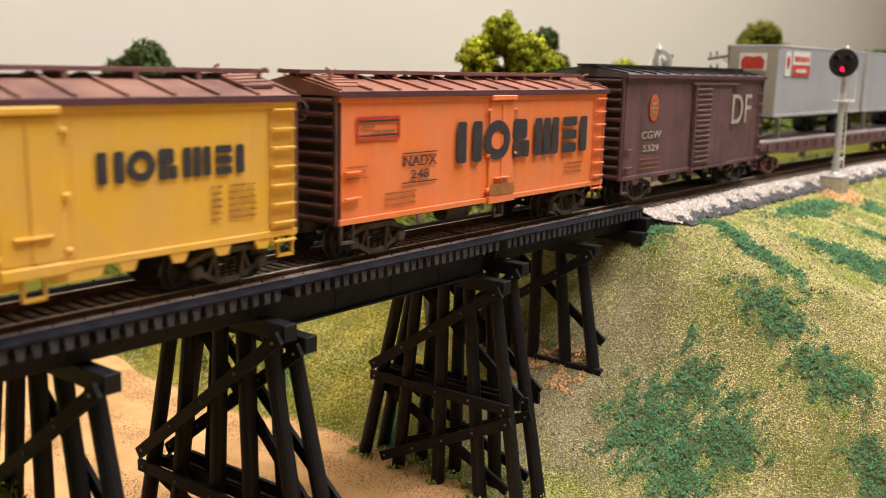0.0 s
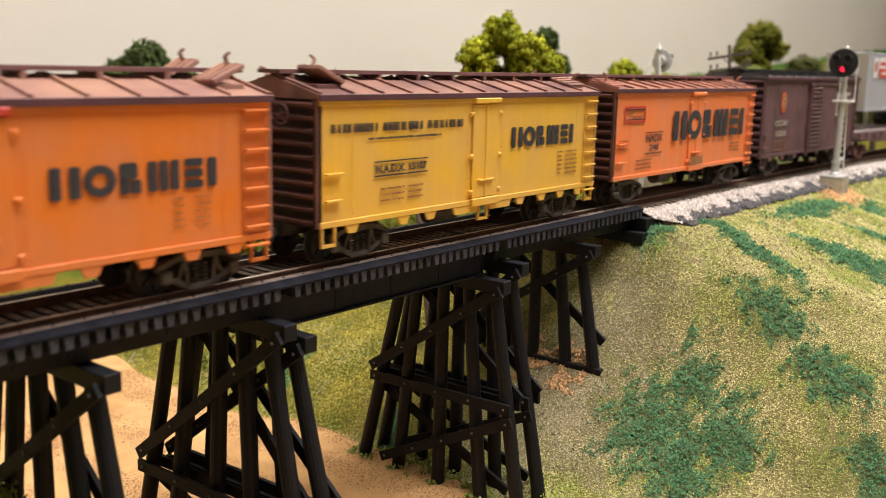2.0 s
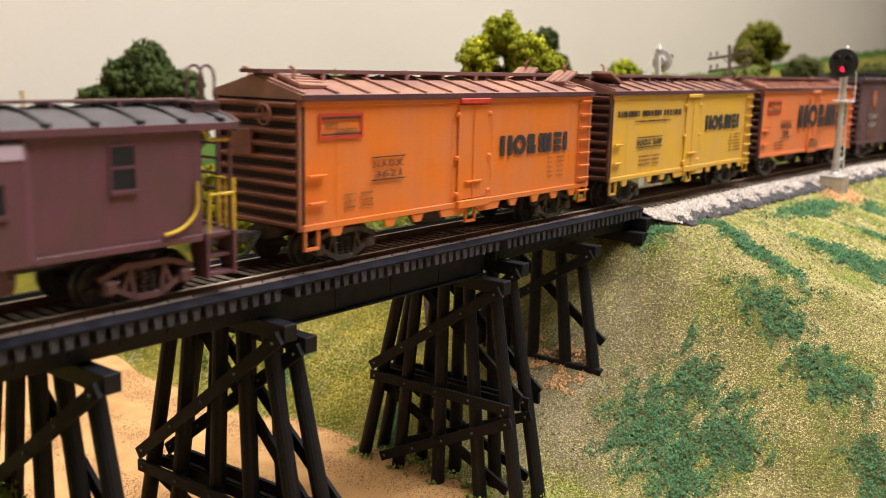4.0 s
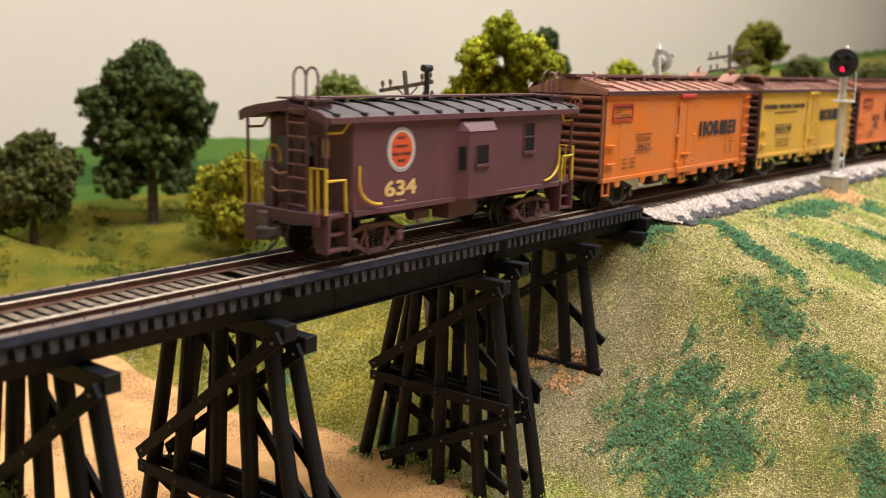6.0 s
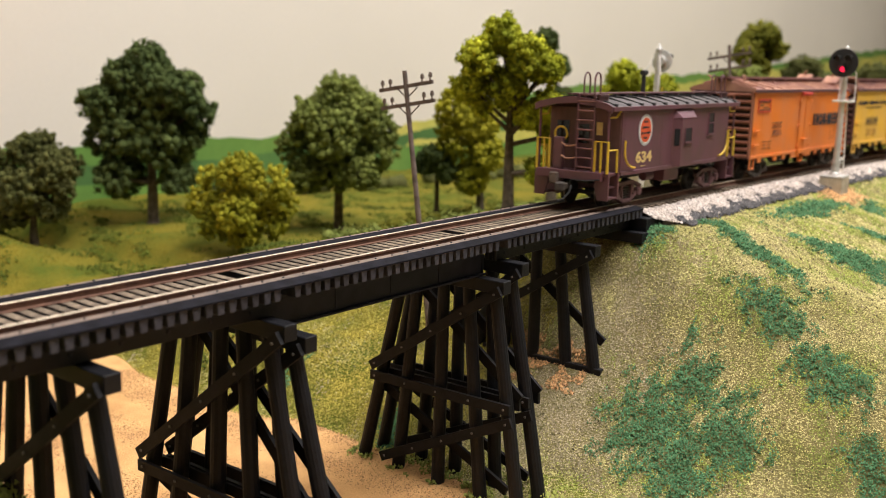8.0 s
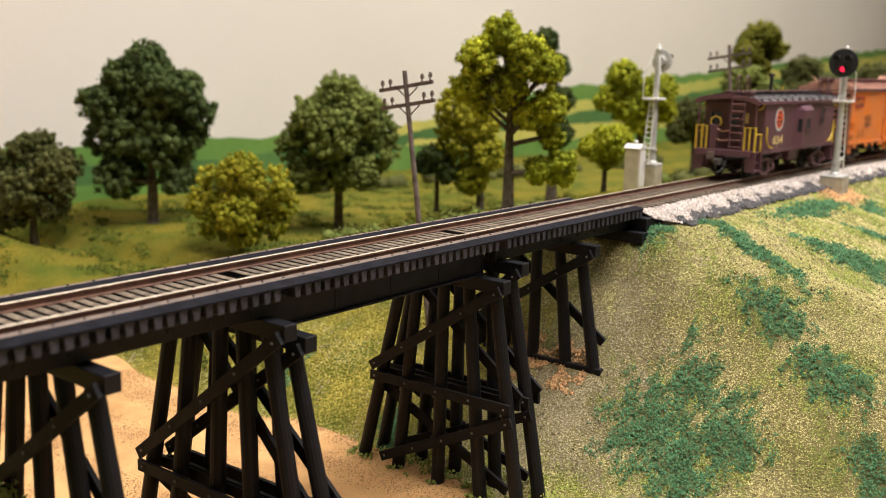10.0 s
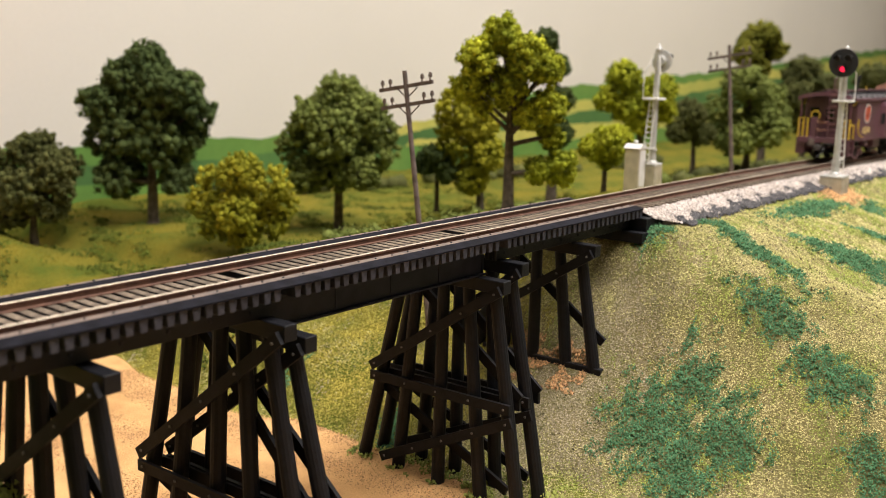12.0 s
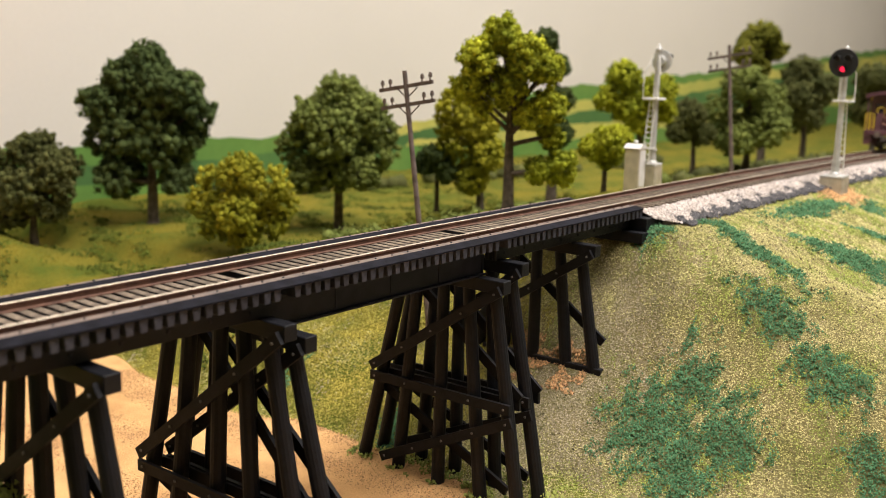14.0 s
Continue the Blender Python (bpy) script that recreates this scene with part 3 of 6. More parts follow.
def bent(x, cap_top, foot, label, posts, zm, sill=False, tiers=2):
    """A timber pile bent: cap, five piles (place under the cap and batter), sway braces on both faces that meet at height zm."""
    e = thing("trestle_bent", label, "trestle bent", (x, 0, 0), "trestle bents")
    part("cap", box(B(), -2.1, 2.1, -23.2, 23.2, cap_top - 4.3, cap_top, 0.18), M["timber"], e)
    z0 = cap_top - 4.3
    for a, slope in posts:
        ff = foot
        if not sill:
            ff = min(float(height(x, a + slope * (z0 - foot))) - 3, foot + 6)
        part("post", rod(B(), (0, a, z0), (0, a + slope * (z0 - ff), ff), 2.1, 14, 2.4), M["timber"], e)

    def far(z):
        return posts[0][0] + posts[0][1] * (z0 - z) + 3.0

    def near(z):
        return posts[-1][0] + posts[-1][1] * (z0 - z) - 3.2

    def plank(p, q, face):
        b = part("brace", beam(B(), (face * 3.0, *p), (face * 3.0, *q), 1.2, 3.4), M["brace"], e)
        run = Vector((q[0] - p[0], q[1] - p[1]))
        for k in (0.035, 0.27, 0.5, 0.73, 0.965):
            yy, zz = p[0] + run[0] * k, p[1] + run[1] * k
            part("bolt", rod(B(), (face * 3.6, yy, zz), (face * 4.0, yy, zz), 0.42, 6), M["bolt"], b)
    plank((-22.4, cap_top - 2.9), (far(zm), zm + 1.8), -1)
    plank((22.4, cap_top - 2.9), (near(zm), zm + 1.8), 1)
    if tiers == 2:
        for face in (-1, 1):
            plank((far(zm), zm - 1.6), (near(zm), zm - 0.4), face)
        plank((near(zm - 5), zm - 4.4), (far(foot + 5) - 13, foot + 4.0), -1)
        plank((far(zm - 5), zm - 5.6), (near(foot + 5) + 9, foot + 4.0), 1)
    if sill:
        part("sill", box(B(), -2.2, 2.2, -28, 26, foot - 2.0, foot + 1.2, 0.15), M["timber"], e)
    return e


WIDE = ((24.0, 0.25), (16.4, 0.14), (3.8, 0.06), (-5.2, -0.05), (-15.0, -0.20))
FIRM = ((20.7, 0.25), (14.0, 0.11), (2.7, 0.01), (-7.8, -0.10), (-18.6, -0.165))
BACK = ((22.6, 0.21), (13.5, 0.08), (3.7, 0.0), (-9.5, -0.06), (-17.2, -0.20))
bent(55.0, -10.2, -93, "black timber trestle bent near the road bank", FIRM, -59)
bent(104.3, -10.4, -93, "black timber trestle bent on the sandy road", ((26.0, 0.22), (16.2, 0.15), (7.0, 0.0), (-3.8, -0.17), (-16.0, -0.24)), -59)
bent(153.2, -9.8, -93, "black timber trestle bent with a high cap", WIDE, -61.5)
bent(160.0, -14.2, -93, "black timber trestle bent carrying the deep girder", ((22.0, 0.22), (13.5, 0.10), (1.0, 0.0), (-9.5, -0.08), (-16.5, -0.27)), -61)
bent(246.0, -14.2, -91, "black timber trestle bent at the edge of the sandy road", FIRM, -55.4)
bent(256.2, -9.8, -89, "black timber trestle bent with a high cap at the bank's foot", BACK, -55.4)
bent(303.8, -10.2, -57.5, "short black timber bent standing on a sill in the bank", ((20.5, 0.20), (13.0, 0.10), (3.1, 0.0), (-7.2, -0.11), (-16.4, -0.18)), -49, sill=True, tiers=1)
ab = thing("abutment", "black timber abutment where the bridge meets the bank", "abutment")
part("back_beam", box(B(), X_END - 3, X_END + 3.2, -21, 21, -11.5, -5.2, 0.2), M["timber"], ab)
part("sill_beam", box(B(), X_END - 8, X_END - 3.6, -22, 22, -14.8, -10.4, 0.2), M["timber"], ab)
part("wing_beam", box(B(), X_END + 3.4, X_END + 13.5, -20.5, -17.6, -10.6, -5.0, 0.2), M["timber"], ab)
part("foot_beam", box(B(), X_END - 3.4, X_END + 8.5, -22.0, -18.6, -13.2, -10.8, 0.2), M["timber"], ab)


# ---- rolling stock ----
def truck(car, x, paint, r=4.8, wb=19.2):
    """Freight truck under car at x: side frames, bolster, and two wheelsets that turn. Returns the wheelsets."""
    sets = []
    for s in (-1, 1):
        y = s * 12.4
        bm = B()
        a, b = sorted((y - 0.9, y + 0.9))
        h = wb / 2
        for t in (-1, 1):
            beam(bm, (x + t * (h + 2.2), y, 6.9), (x + t * 5.6, y, 8.9), 1.9, 1.3, (0, 1, 0))
            beam(bm, (x + t * (h - 1.0), y, 4.6), (x + t * 3.4, y, 1.9), 1.9, 1.3, (0, 1, 0))
            beam(bm, (x + t * 3.3, y, 1.6), (x + t * 4.4, y, 8.8), 1.9, 0.9, (0, 1, 0))
            beam(bm, (x + t * 4.2, y, 8.6), (x + t * (h - 3.6), y, 4.0), 1.7, 0.8, (0, 1, 0))
        box(bm, x - 5.8, x + 5.8, a, b, 8.1, 9.7, 0.2)
        box(bm, x - 3.8, x + 3.8, a, b, 0.9, 2.5, 0.2)
        frame_ob = part("side_frame", bm, paint, car)
        for t in (-1, 1):
            part("journal_box", box(B(), x + t * h - 1.6, x + t * h + 1.6, *sorted((y - s * 0.8, y + s * 1.9)), 3.2, 6.5, 0.6), paint, frame_ob)
        bm = B()
        for k in (-1.2, 1.2):
            for i in range(5):
                lathe_z = 2.9 + i * 0.95
                rod(bm, (x + k, y + s * 0.4, lathe_z), (x + k, y + s * 0.4, lathe_z + 0.5), 0.8, 8)
        part("spring_pack", bm, M["wheel"], frame_ob)
    part("bolster", box(B(), x - 2.2, x + 2.2, -12, 12, 5.6, 8.2, 0.3), paint, car)
    for t in (-1, 1):
        bm = B()
        for s in (-1, 1):
            y = s * 7.6
            prof = [(r + 0.55, -0.9), (r + 0.55, -0.4), (r, -0.3), (r - 0.1, 1.4), (r - 0.7, 1.5), (r - 1.0, 1.0), (1.4, 0.7), (1.2, 1.6)]
            lathe(bm, [(q[0], y + s * q[1]) for q in prof], 24, "y")
            for k in range(6):
                a = k * math.pi / 3
                rod(bm, (1.6 * math.cos(a), y + s * 1.0, 1.6 * math.sin(a)), (3.6 * math.cos(a), y + s * 1.25, 3.6 * math.sin(a)), 0.35, 5)
        rod(bm, (0, -11.5, 0), (0, 11.5, 0), 0.9, 8)
        w = part("wheelset", bm, M["wheel"], car, at=(x + t * wb / 2, 0, r))
        for s in (-1, 1):
            part("tread", lathe(B(), [(r + 0.58, s * 6.72), (r + 0.58, s * 7.1)], 24, "y"), M["wheelrim"], w, "worn bright wheel flange")
        sets.append(w)
    return sets


def coupler(car, x, s):
    bm = box(B(), min(x, x + s * 5), max(x, x + s * 5), -0.9, 0.9, 7.6, 9.6, 0.15)
    box(bm, min(x + s * 5, x + s * 8.2), max(x + s * 5, x + s * 8.2), -1.9, 1.6, 7.0, 10.4, 0.5)
    c = part("coupler", bm, M["truck"], car)
    hose = chain(B(), [(x + s * 3, -3.0, 9), (x + s * 5, -3.2, 6.5), (x + s * 7.5, -2.4, 4.2), (x + s * 9.5, -1.0, 3.4)], 0.4)
    part("air_hose", hose, M["black"], c)


def side_rect(bm, x0, x1, z0, z1, y, t=0.15):
    return box(bm, x0, x1, y - t, y + 0.05, z0, z1)


def bars(name, car, x0, x1, z, h, y, material, seed, gap=0.28, unit=1.0):
    """Illegible small writing: a row of short bars."""
    r = random.Random(seed)
    bm = B()
    x = x0
    while x < x1 - 0.3:
        w = min(unit * r.uniform(0.5, 1.0), x1 - x)
        side_rect(bm, x, x + w, z, z + h * (0.62 if h < 1.5 else 1), y, 0.06)
        x += w + gap * r.choice((1, 1, 1, 2.6))
    return part(name, bm, material, car)


def emblem(car, x, z, w, h, y, material):
    """Six chunky dark shapes where the maker's mark stands: bars and one ring."""
    u = w / 6.35
    sub = 0.36 * u

    def bar(x0, x1, z0, z1):
        c = 0.12 * min(x1 - x0, z1 - z0) + 0.1
        pts = [(x0 + c, z0), (x1 - c, z0), (x1, z0 + c), (x1, z1 - c), (x1 - c, z1), (x0 + c, z1), (x0, z1 - c), (x0, z0 + c)]
        part("mark_shape", prism(B(), pts, "y", y - 0.12, y + 0.05), material, car)
    bar(x, x + sub, z, z + h)
    bar(x + 0.62 * u, x + 0.62 * u + sub, z, z + h)
    bm = B()
    cx, cz, ro, ri = x + 1.62 * u, z + h / 2, (0.55 * u, h / 2), (0.26 * u, h * 0.24)
    n = 24
    rings = [[bm.verts.new((cx + q[0] * math.cos(2 * math.pi * i / n), yy, cz + q[1] * math.sin(2 * math.pi * i / n))) for i in range(n)]
             for q, yy in ((ri, y), (ri, y - 0.12), (ro, y - 0.12), (ro, y))]
    for a, b in zip(rings, rings[1:]):
        for i in range(n):
            j = (i + 1) % n
            bm.faces.new((a[i], a[j], b[j], b[i]))
    part("mark_shape", bm, material, car)
    bar(x + 2.3 * u, x + 2.3 * u + 0.62 * u, z + h * 0.48, z + h)
    bar(x + 2.3 * u, x + 2.3 * u + sub, z, z + h * 0.46)
    bar(x + 2.72 * u, x + 2.72 * u + sub * 0.9, z, z + h * 0.44)
    for i in range(3):
        bar(x + (3.3 + 0.42 * i) * u, x + (3.3 + 0.42 * i) * u + sub * 0.9, z, z + h)
    for i in range(3):
        bar(x + 4.68 * u, x + 5.4 * u, z + h * (0.37 * i), z + h * (0.37 * i + 0.26))
    bar(x + 5.6 * u, x + 5.6 * u + sub, z, z + h)


def end_panel(car, x, s, z0, z1, material, ribs=10, w=16.2):
    """Car end: panel with pressed horizontal ribs, brake wheel housing and corner posts."""
    # Panel is coloured darker than its ribs, as shade in the recesses.
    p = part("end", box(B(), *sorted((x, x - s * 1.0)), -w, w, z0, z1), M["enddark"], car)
    for i in range(ribs):
        z = z0 + 1.6 + (z1 - z0 - 3.2) * i / (ribs - 1)
        pts = [(x, z - 1.1), (x + s * 1.35, z - 0.3), (x + s * 1.35, z + 0.2), (x, z + 0.8)]
        part("rib", prism(B(), pts, "y", -w + 1.4, w - 1.4), material, p)
    for yy in (-w + 0.5, w - 0.5):
        part("corner_post", box(B(), *sorted((x - s * 0.5, x + s * 0.9)), yy - 0.5, yy + 0.5, z0, z1), material, p)
    part("brake_box", box(B(), *sorted((x, x + s * 2.0)), 1.5, 8.5, z0 + (z1 - z0) * 0.55, z0 + (z1 - z0) * 0.75, 0.3), material, p)
    zc = z0 + (z1 - z0) * 0.87
    wheel = B()
    n = 14
    pts = [(x + s * 2.6, -5 + 2.6 * math.cos(2 * math.pi * i / n), zc + 2.6 * math.sin(2 * math.pi * i / n)) for i in range(n + 1)]
    chain(wheel, pts, 0.28, 5)
    for i in range(0, n, 3):
        rod(wheel, (x + s * 2.6, -5, zc), pts[i], 0.22, 5)
    rod(wheel, (x, -5, zc), (x + s * 2.7, -5, zc), 0.4, 6)
    part("brake_wheel", wheel, material, p)
    return p


def body_shell(car, L, z0, z1, side, w=16.6):
    h = L / 2
    b = part("body", box(B(), -h + 1, h - 1, -w + 0.35, w - 0.35, z0 + 0.3, z1 - 0.2), side, car)
    for s in (-1, 1):
        y = s * w
        part("side_fascia", box(B(), -h, h, *sorted((y + s * 0.25, y - s * 0.45)), z1 - 2.0, z1 - 0.2, 0.12), side, b)
        part("side_sill", box(B(), -h, h, *sorted((y + s * 0.2, y - s * 0.45)), z0, z0 + 1.6, 0.12), side, b)
    return b


def rivets(car, xs, z0, z1, step, y, material):
    bm = B()
    for x in xs:
        z = z0
        while z < z1:
            box(bm, x - 0.13, x + 0.13, y - 0.14, y + 0.05, z - 0.13, z + 0.13)
            z += step
    return tagged(part("rivet_row", bm, material, car), kind="stuff")


def ladder(car, x, z0, z1, rungs, y, s, material, w=7.0):
    bm = B()
    for t in (-1, 1):
        box(bm, x + t * w / 2 - 0.25, x + t * w / 2 + 0.25, *sorted((y, y + s * 0.18)), z0, z1)
    lad = part("ladder", bm, material, car)
    for i in range(rungs):
        z = z0 + 1.0 + (z1 - z0 - 2.0) * i / (rungs - 1)
        part("rung", box(B(), x - w / 2, x + w / 2, *sorted((y + s * 0.1, y + s * 1.2)), z - 0.28, z + 0.28, 0.1), material, lad)


def grabs(car, x, zs, y, s, material, w=6.0):
    for z in zs:
        part("grab_iron", box(B(), x, x + w, *sorted((y, y + s * 1.1)), z - 0.3, z + 0.3, 0.1), material, car)


def stirrup(car, x, y, z0, material, s):
    bm = B()
    for t in (0, 4.6):
        box(bm, x + t, x + t + 0.6, *sorted((y, y - s * 0.8)), z0 - 4.6, z0 + 0.4)
    box(bm, x, x + 5.2, *sorted((y, y - s * 0.9)), z0 - 5.2, z0 - 4.4)
    part("step", bm, material, car)


def gable_roof(car, L, z1, ridge, material, over=0.8, ribs=13, w=17.2, wood=None, walk_h=1.1, rib_mat=None):
    h = L / 2 + over
    pts = [(-w, z1 - 0.3), (-w, z1 + 0.9), (0, ridge), (w, z1 + 0.9), (w, z1 - 0.3)]
    roof = part("roof", prism(B(), pts, "x", -h, h), material, car)
    for s in (-1, 1):
        part("eave", box(B(), -h, h, *sorted((s * w, s * (w + 0.35))), z1 - 0.7, z1 + 0.95, 0.1), M["eave"], roof)
    for i in range(ribs):
        x = -h + 1.0 + (2 * h - 2.0) * i / (ribs - 1)
        for s in (-1, 1):
            bm = beam(B(), (x, s * (w - 0.4), z1 + 1.25), (x, s * 0.8, ridge + 0.2), 0.9, 0.7, (1, 0, 0))
            part("roof_rib", bm, rib_mat or material, roof)
    top = ridge + walk_h
    board = part("running_board", box(B(), -h - 1.5, h + 1.5, -4.3, -1.5, top - 1.0, top), wood or material, roof)
    for a, b in ((-1.35, 1.35), (1.5, 4.3)):
        part("running_board", box(B(), -h - 1.5, h + 1.5, a, b, top - 1.0, top), wood or material, roof)
    for i in range(9):
        x = -h + 3 + (2 * h - 6) * i / 8
        part("board_support", box(B(), x - 0.6, x + 0.6, -4.2, 4.2, ridge - 1.4, top - 1.0), material, roof)
    return roof


def hatch(roof, x, y, z, tilt, material):
    """Ice hatch lid on its frame; tilt in degrees props it open."""
    part("hatch_frame", box(B(), x - 4.5, x + 4.5, y - 3.8, y + 3.8, z - 1.6, z + 0.6, 0.2), material, roof)
    bm = box(B(), 0, 9.6, -4.4, 4.4, -0.5, 0.7, 0.2)
    for k in (-2.4, 0, 2.4):
        box(bm, 0.4, 9.2, k - 0.3, k + 0.3, 0.7, 1.0)
    rod(bm, (8.4, 0.3, 0.8), (8.2, -0.4, 3.0), 0.55, 6)
    rod(bm, (8.2, -0.4, 3.0), (9.2, -1.4, 3.6), 0.4, 6)
    s = 1 if x > 0 else -1
    lid = part("hatch_lid", bm, material, roof, at=(x - s * 4.8, y, z + 0.9))
    lid.rotation_euler = (0 if tilt > 5 else math.radians(-s * math.copysign(16, y)), math.radians(-tilt), 0 if x > 0 else math.pi)
    return lid


def reefer(name, label, center, L, side, door, roof_mat, end_mat, hatch_open, z0=11.0, z1=44.4, fascia_red=False, tabs=True):
    car = thing(name, label, "refrigerator car", group="train cars")
    h = L / 2
    body_shell(car, L, z0, z1, side)
    for s in (-1, 1):
        end_panel(car, s * h, s, z0, z1, end_mat)
    roof = gable_roof(car, L, z1, 49.6, roof_mat, wood=M["runboard"], walk_h=1.7)
    for (sx, sy), tilt in hatch_open.items():
        hatch(roof, sx * (h - 8.0), sy * 8.2, 47.2, tilt, roof_mat)
    for s in (-1, 1):
        y = s * 16.6
        d0, d1 = door[0] - h, door[1] - h
        dr = part("door", box(B(), d0, d1, *sorted((y - s * 0.2, y + s * 0.32)), z0 + 2.2, z1 - 2.6, 0.15), side, car)
        part("door_seam", box(B(), (d0 + d1) / 2 - 0.35, (d0 + d1) / 2 + 0.35, *sorted((y, y + s * 0.62)), z0 + 2.6, z1 - 3.0), side, dr)
        for x in (d0 - 0.6, d1 + 0.6):
            for z in (z0 + 4, z0 + 15, z1 - 5.5):
                bm = box(B(), x - 0.95, x + 0.95, *sorted((y, y + s * 0.6)), z - 0.75, z + 0.75, 0.2)
                rod(bm, (x, y + s * 0.5, z), (x, y + s * 1.05, z), 0.55, 8, 0.4)
                part("hinge", bm, side, dr)
        part("latch_bar", box(B(), (d0 + d1) / 2 - 4, (d0 + d1) / 2 + 4, *sorted((y, y + s * 1.1)), z0 + 7.2, z0 + 7.8, 0.1), side, dr)
        part("door_sill", box(B(), d0 - 0.5, d1 + 0.5, *sorted((y - s * 0.2, y + s * 1.2)), z0 - 0.4, z0 + 2.0, 0.2), side, dr)
        part("door_hood", box(B(), d0, d1, *sorted((y - s * 0.2, y + s * 1.3)), z1 - 2.3, z1 - 0.6, 0.3), M["red"] if fascia_red else side, dr)
        rivets(car, (d0 - 2.5, d1 + 2.5, -h + 12, h - 14), z0 + 3, z1 - 3, 1.3, y if s < 0 else y + 0.1, side)
        lx = h - 4.6 if s < 0 else -h + 4.6
        ladder(car, lx, z0 - 2, z1 - 1.5, 8, y, s, side)
        gx = -h + 1.5 if s < 0 else h - 7.5
        grabs(car, gx, (z0 + 7, z0 + 14), y, s, side)
        for x in (-h + 0.6, h - 6.2):
            stirrup(car, x, y, z0, side if tabs else M["truck"], s)
        mid = (d0 + d1) / 2
        for x in (-h + 12, -h + 33, -h + 45, mid - 9, mid + 9, h - 48, h - 35, h - 23, h - 11) if tabs else ():
            w = 6.5 if abs(x - mid) < 10 else 2.6
            pts = [(x - w, z0 + 0.1), (x + w, z0 + 0.1), (x + w - 1.2, z0 - 2.3), (x - w + 1.2, z0 - 2.3)]
            part("sill_tab", prism(B(), pts, "y", *sorted((y, y - s * 0.7))), side, car)
        stirrup(car, mid - 2.7, y, z0, side if tabs else M["truck"], s)
    part("centre_sill", box(B(), -h, h, -2.5, 2.5, z0 - 3.5, z0 + 0.3), M["truck"], car)
    part("brake_tank", rod(B(), (-14, -6, z0 - 3), (-2, -6, z0 - 3), 3.0, 12), M["truck"], car)
    part("brake_cylinder", rod(B(), (8, 5, z0 - 3), (18, 5, z0 - 3), 2.6, 12), M["truck"], car)
    sets = []
    for s in (-1, 1):
        sets += truck(car, s * (h - 18.5), M["truck"])
        coupler(car, s * h, s)
    return car, sets


TRAIN = []
# yellow car
yc, ws = reefer("refrigerator_car", "yellow model refrigerator car with brown roof and ribbed ends", 0, 139.8, M["yellow"], (64.3, 77.8), M["roofdark"], M["endred"], {(-1, -1): 24, (-1, 1): 3, (1, -1): 2, (1, 1): 2})
TRAIN.append((yc, 21.4 + 69.9, ws))
Y, h = -16.6, 69.9
emblem(yc, 85.5 - h, 27.6, 40.5, 6.6, Y, M["ink"])
bars("route_lettering", yc, 4.0 - h, 22 - h, 35.4, 2.3, Y, M["ink"], 1, 0.4, 0.9)
bars("route_lettering", yc, 24.0 - h, 41 - h, 35.4, 2.3, Y, M["ink"], 2, 0.4, 0.9)
bars("route_lettering", yc, 43.0 - h, 59.5 - h, 35.4, 2.3, Y, M["ink"], 3, 0.4, 0.9)
bars("owner_lettering", yc, 18 - h, 49 - h, 33.2, 0.9, Y, M["ink"], 4, 0.3, 1.2)
text_mesh("car_number", "N.A.D.X. 13107", 21 - h, 23.9, 21.6, 2.2, Y, M["ink"], yc, bold=0.025)
for z in (23.0, 26.9):
    part("number_line", side_rect(B(), 20.5 - h, 43 - h, z, z + 0.35, Y), M["ink"], yc)
for i in range(3):
    bars("data_lettering", yc, 23 - h, 33 - h, 16.0 + i * 1.6, 0.9, Y, M["ink_soft"], 20 + i)
    bars("data_lettering", yc, 34.5 - h, 41 - h, 16.0 + i * 1.6, 0.9, Y, M["ink_soft"], 30 + i)
for i in range(6):
    bars("data_lettering", yc, 114 - h, 117 - h, 17.0 + i * 1.5, 0.8, Y, M["ink_soft"], 40 + i)
    bars("data_lettering", yc, 119 - h, 127 - h, 17.0 + i * 1.5, 0.8, Y, M["ink_soft"], 50 + i)

# bright orange car
oa, ws = reefer("refrigerator_car", "bright orange model refrigerator car with oxide-red roof and ends", 0, 139.2, M["orange2"], (66.0, 79.4), M["roofred"], M["endred"], {(-1, -1): 0, (-1, 1): 0, (1, -1): 0, (1, 1): 0}, z1=45.2, tabs=False)
TRAIN.append((oa, 176.3 + 69.6, ws))
h = 69.6


def crest(car, x0, x1, z0, z1):
    bm = B()
    for a, b, c, d in ((x0, x1, z0, z0 + 0.7), (x0, x1, z1 - 0.7, z1), (x0, x0 + 0.7, z0 + 0.7, z1 - 0.7), (x1 - 0.7, x1, z0 + 0.7, z1 - 0.7)):
        side_rect(bm, a, b, c, d, Y)
    part("crest_border", bm, M["red"], car)
    bm = B()
    for a, b, c, d in ((x0 + 1.0, x1 - 1.0, z0 + 1.0, z0 + 1.4), (x0 + 1.0, x1 - 1.0, z1 - 1.4, z1 - 1.0)):
        side_rect(bm, a, b, c, d, Y)
    part("crest_line", bm, M["ink"], car)
    bars("crest_lettering", car, x0 + 2.2, x0 + 7.6, z0 + 3.2, 1.2, Y, M["ink_soft"], 5, 0.2, 0.7)
    bars("crest_lettering", car, x0 + 6.6, x1 - 2.0, z0 + 1.9, 1.2, Y, M["ink_soft"], 6, 0.2, 0.7)


crest(oa, 6.4 - h, 23.7 - h, 33.1, 39.4)
emblem(oa, 49.2 - h, 24.4, 81, 12.4, Y - 0.55, M["ink"])
text_mesh("reporting_mark", "NADX", 25.6 - h, 25.0, 14.6, 2.9, Y, M["ink"], oa)
text_mesh("car_number", "248", 28.8 - h, 21.4, 8.0, 2.5, Y, M["ink"], oa)
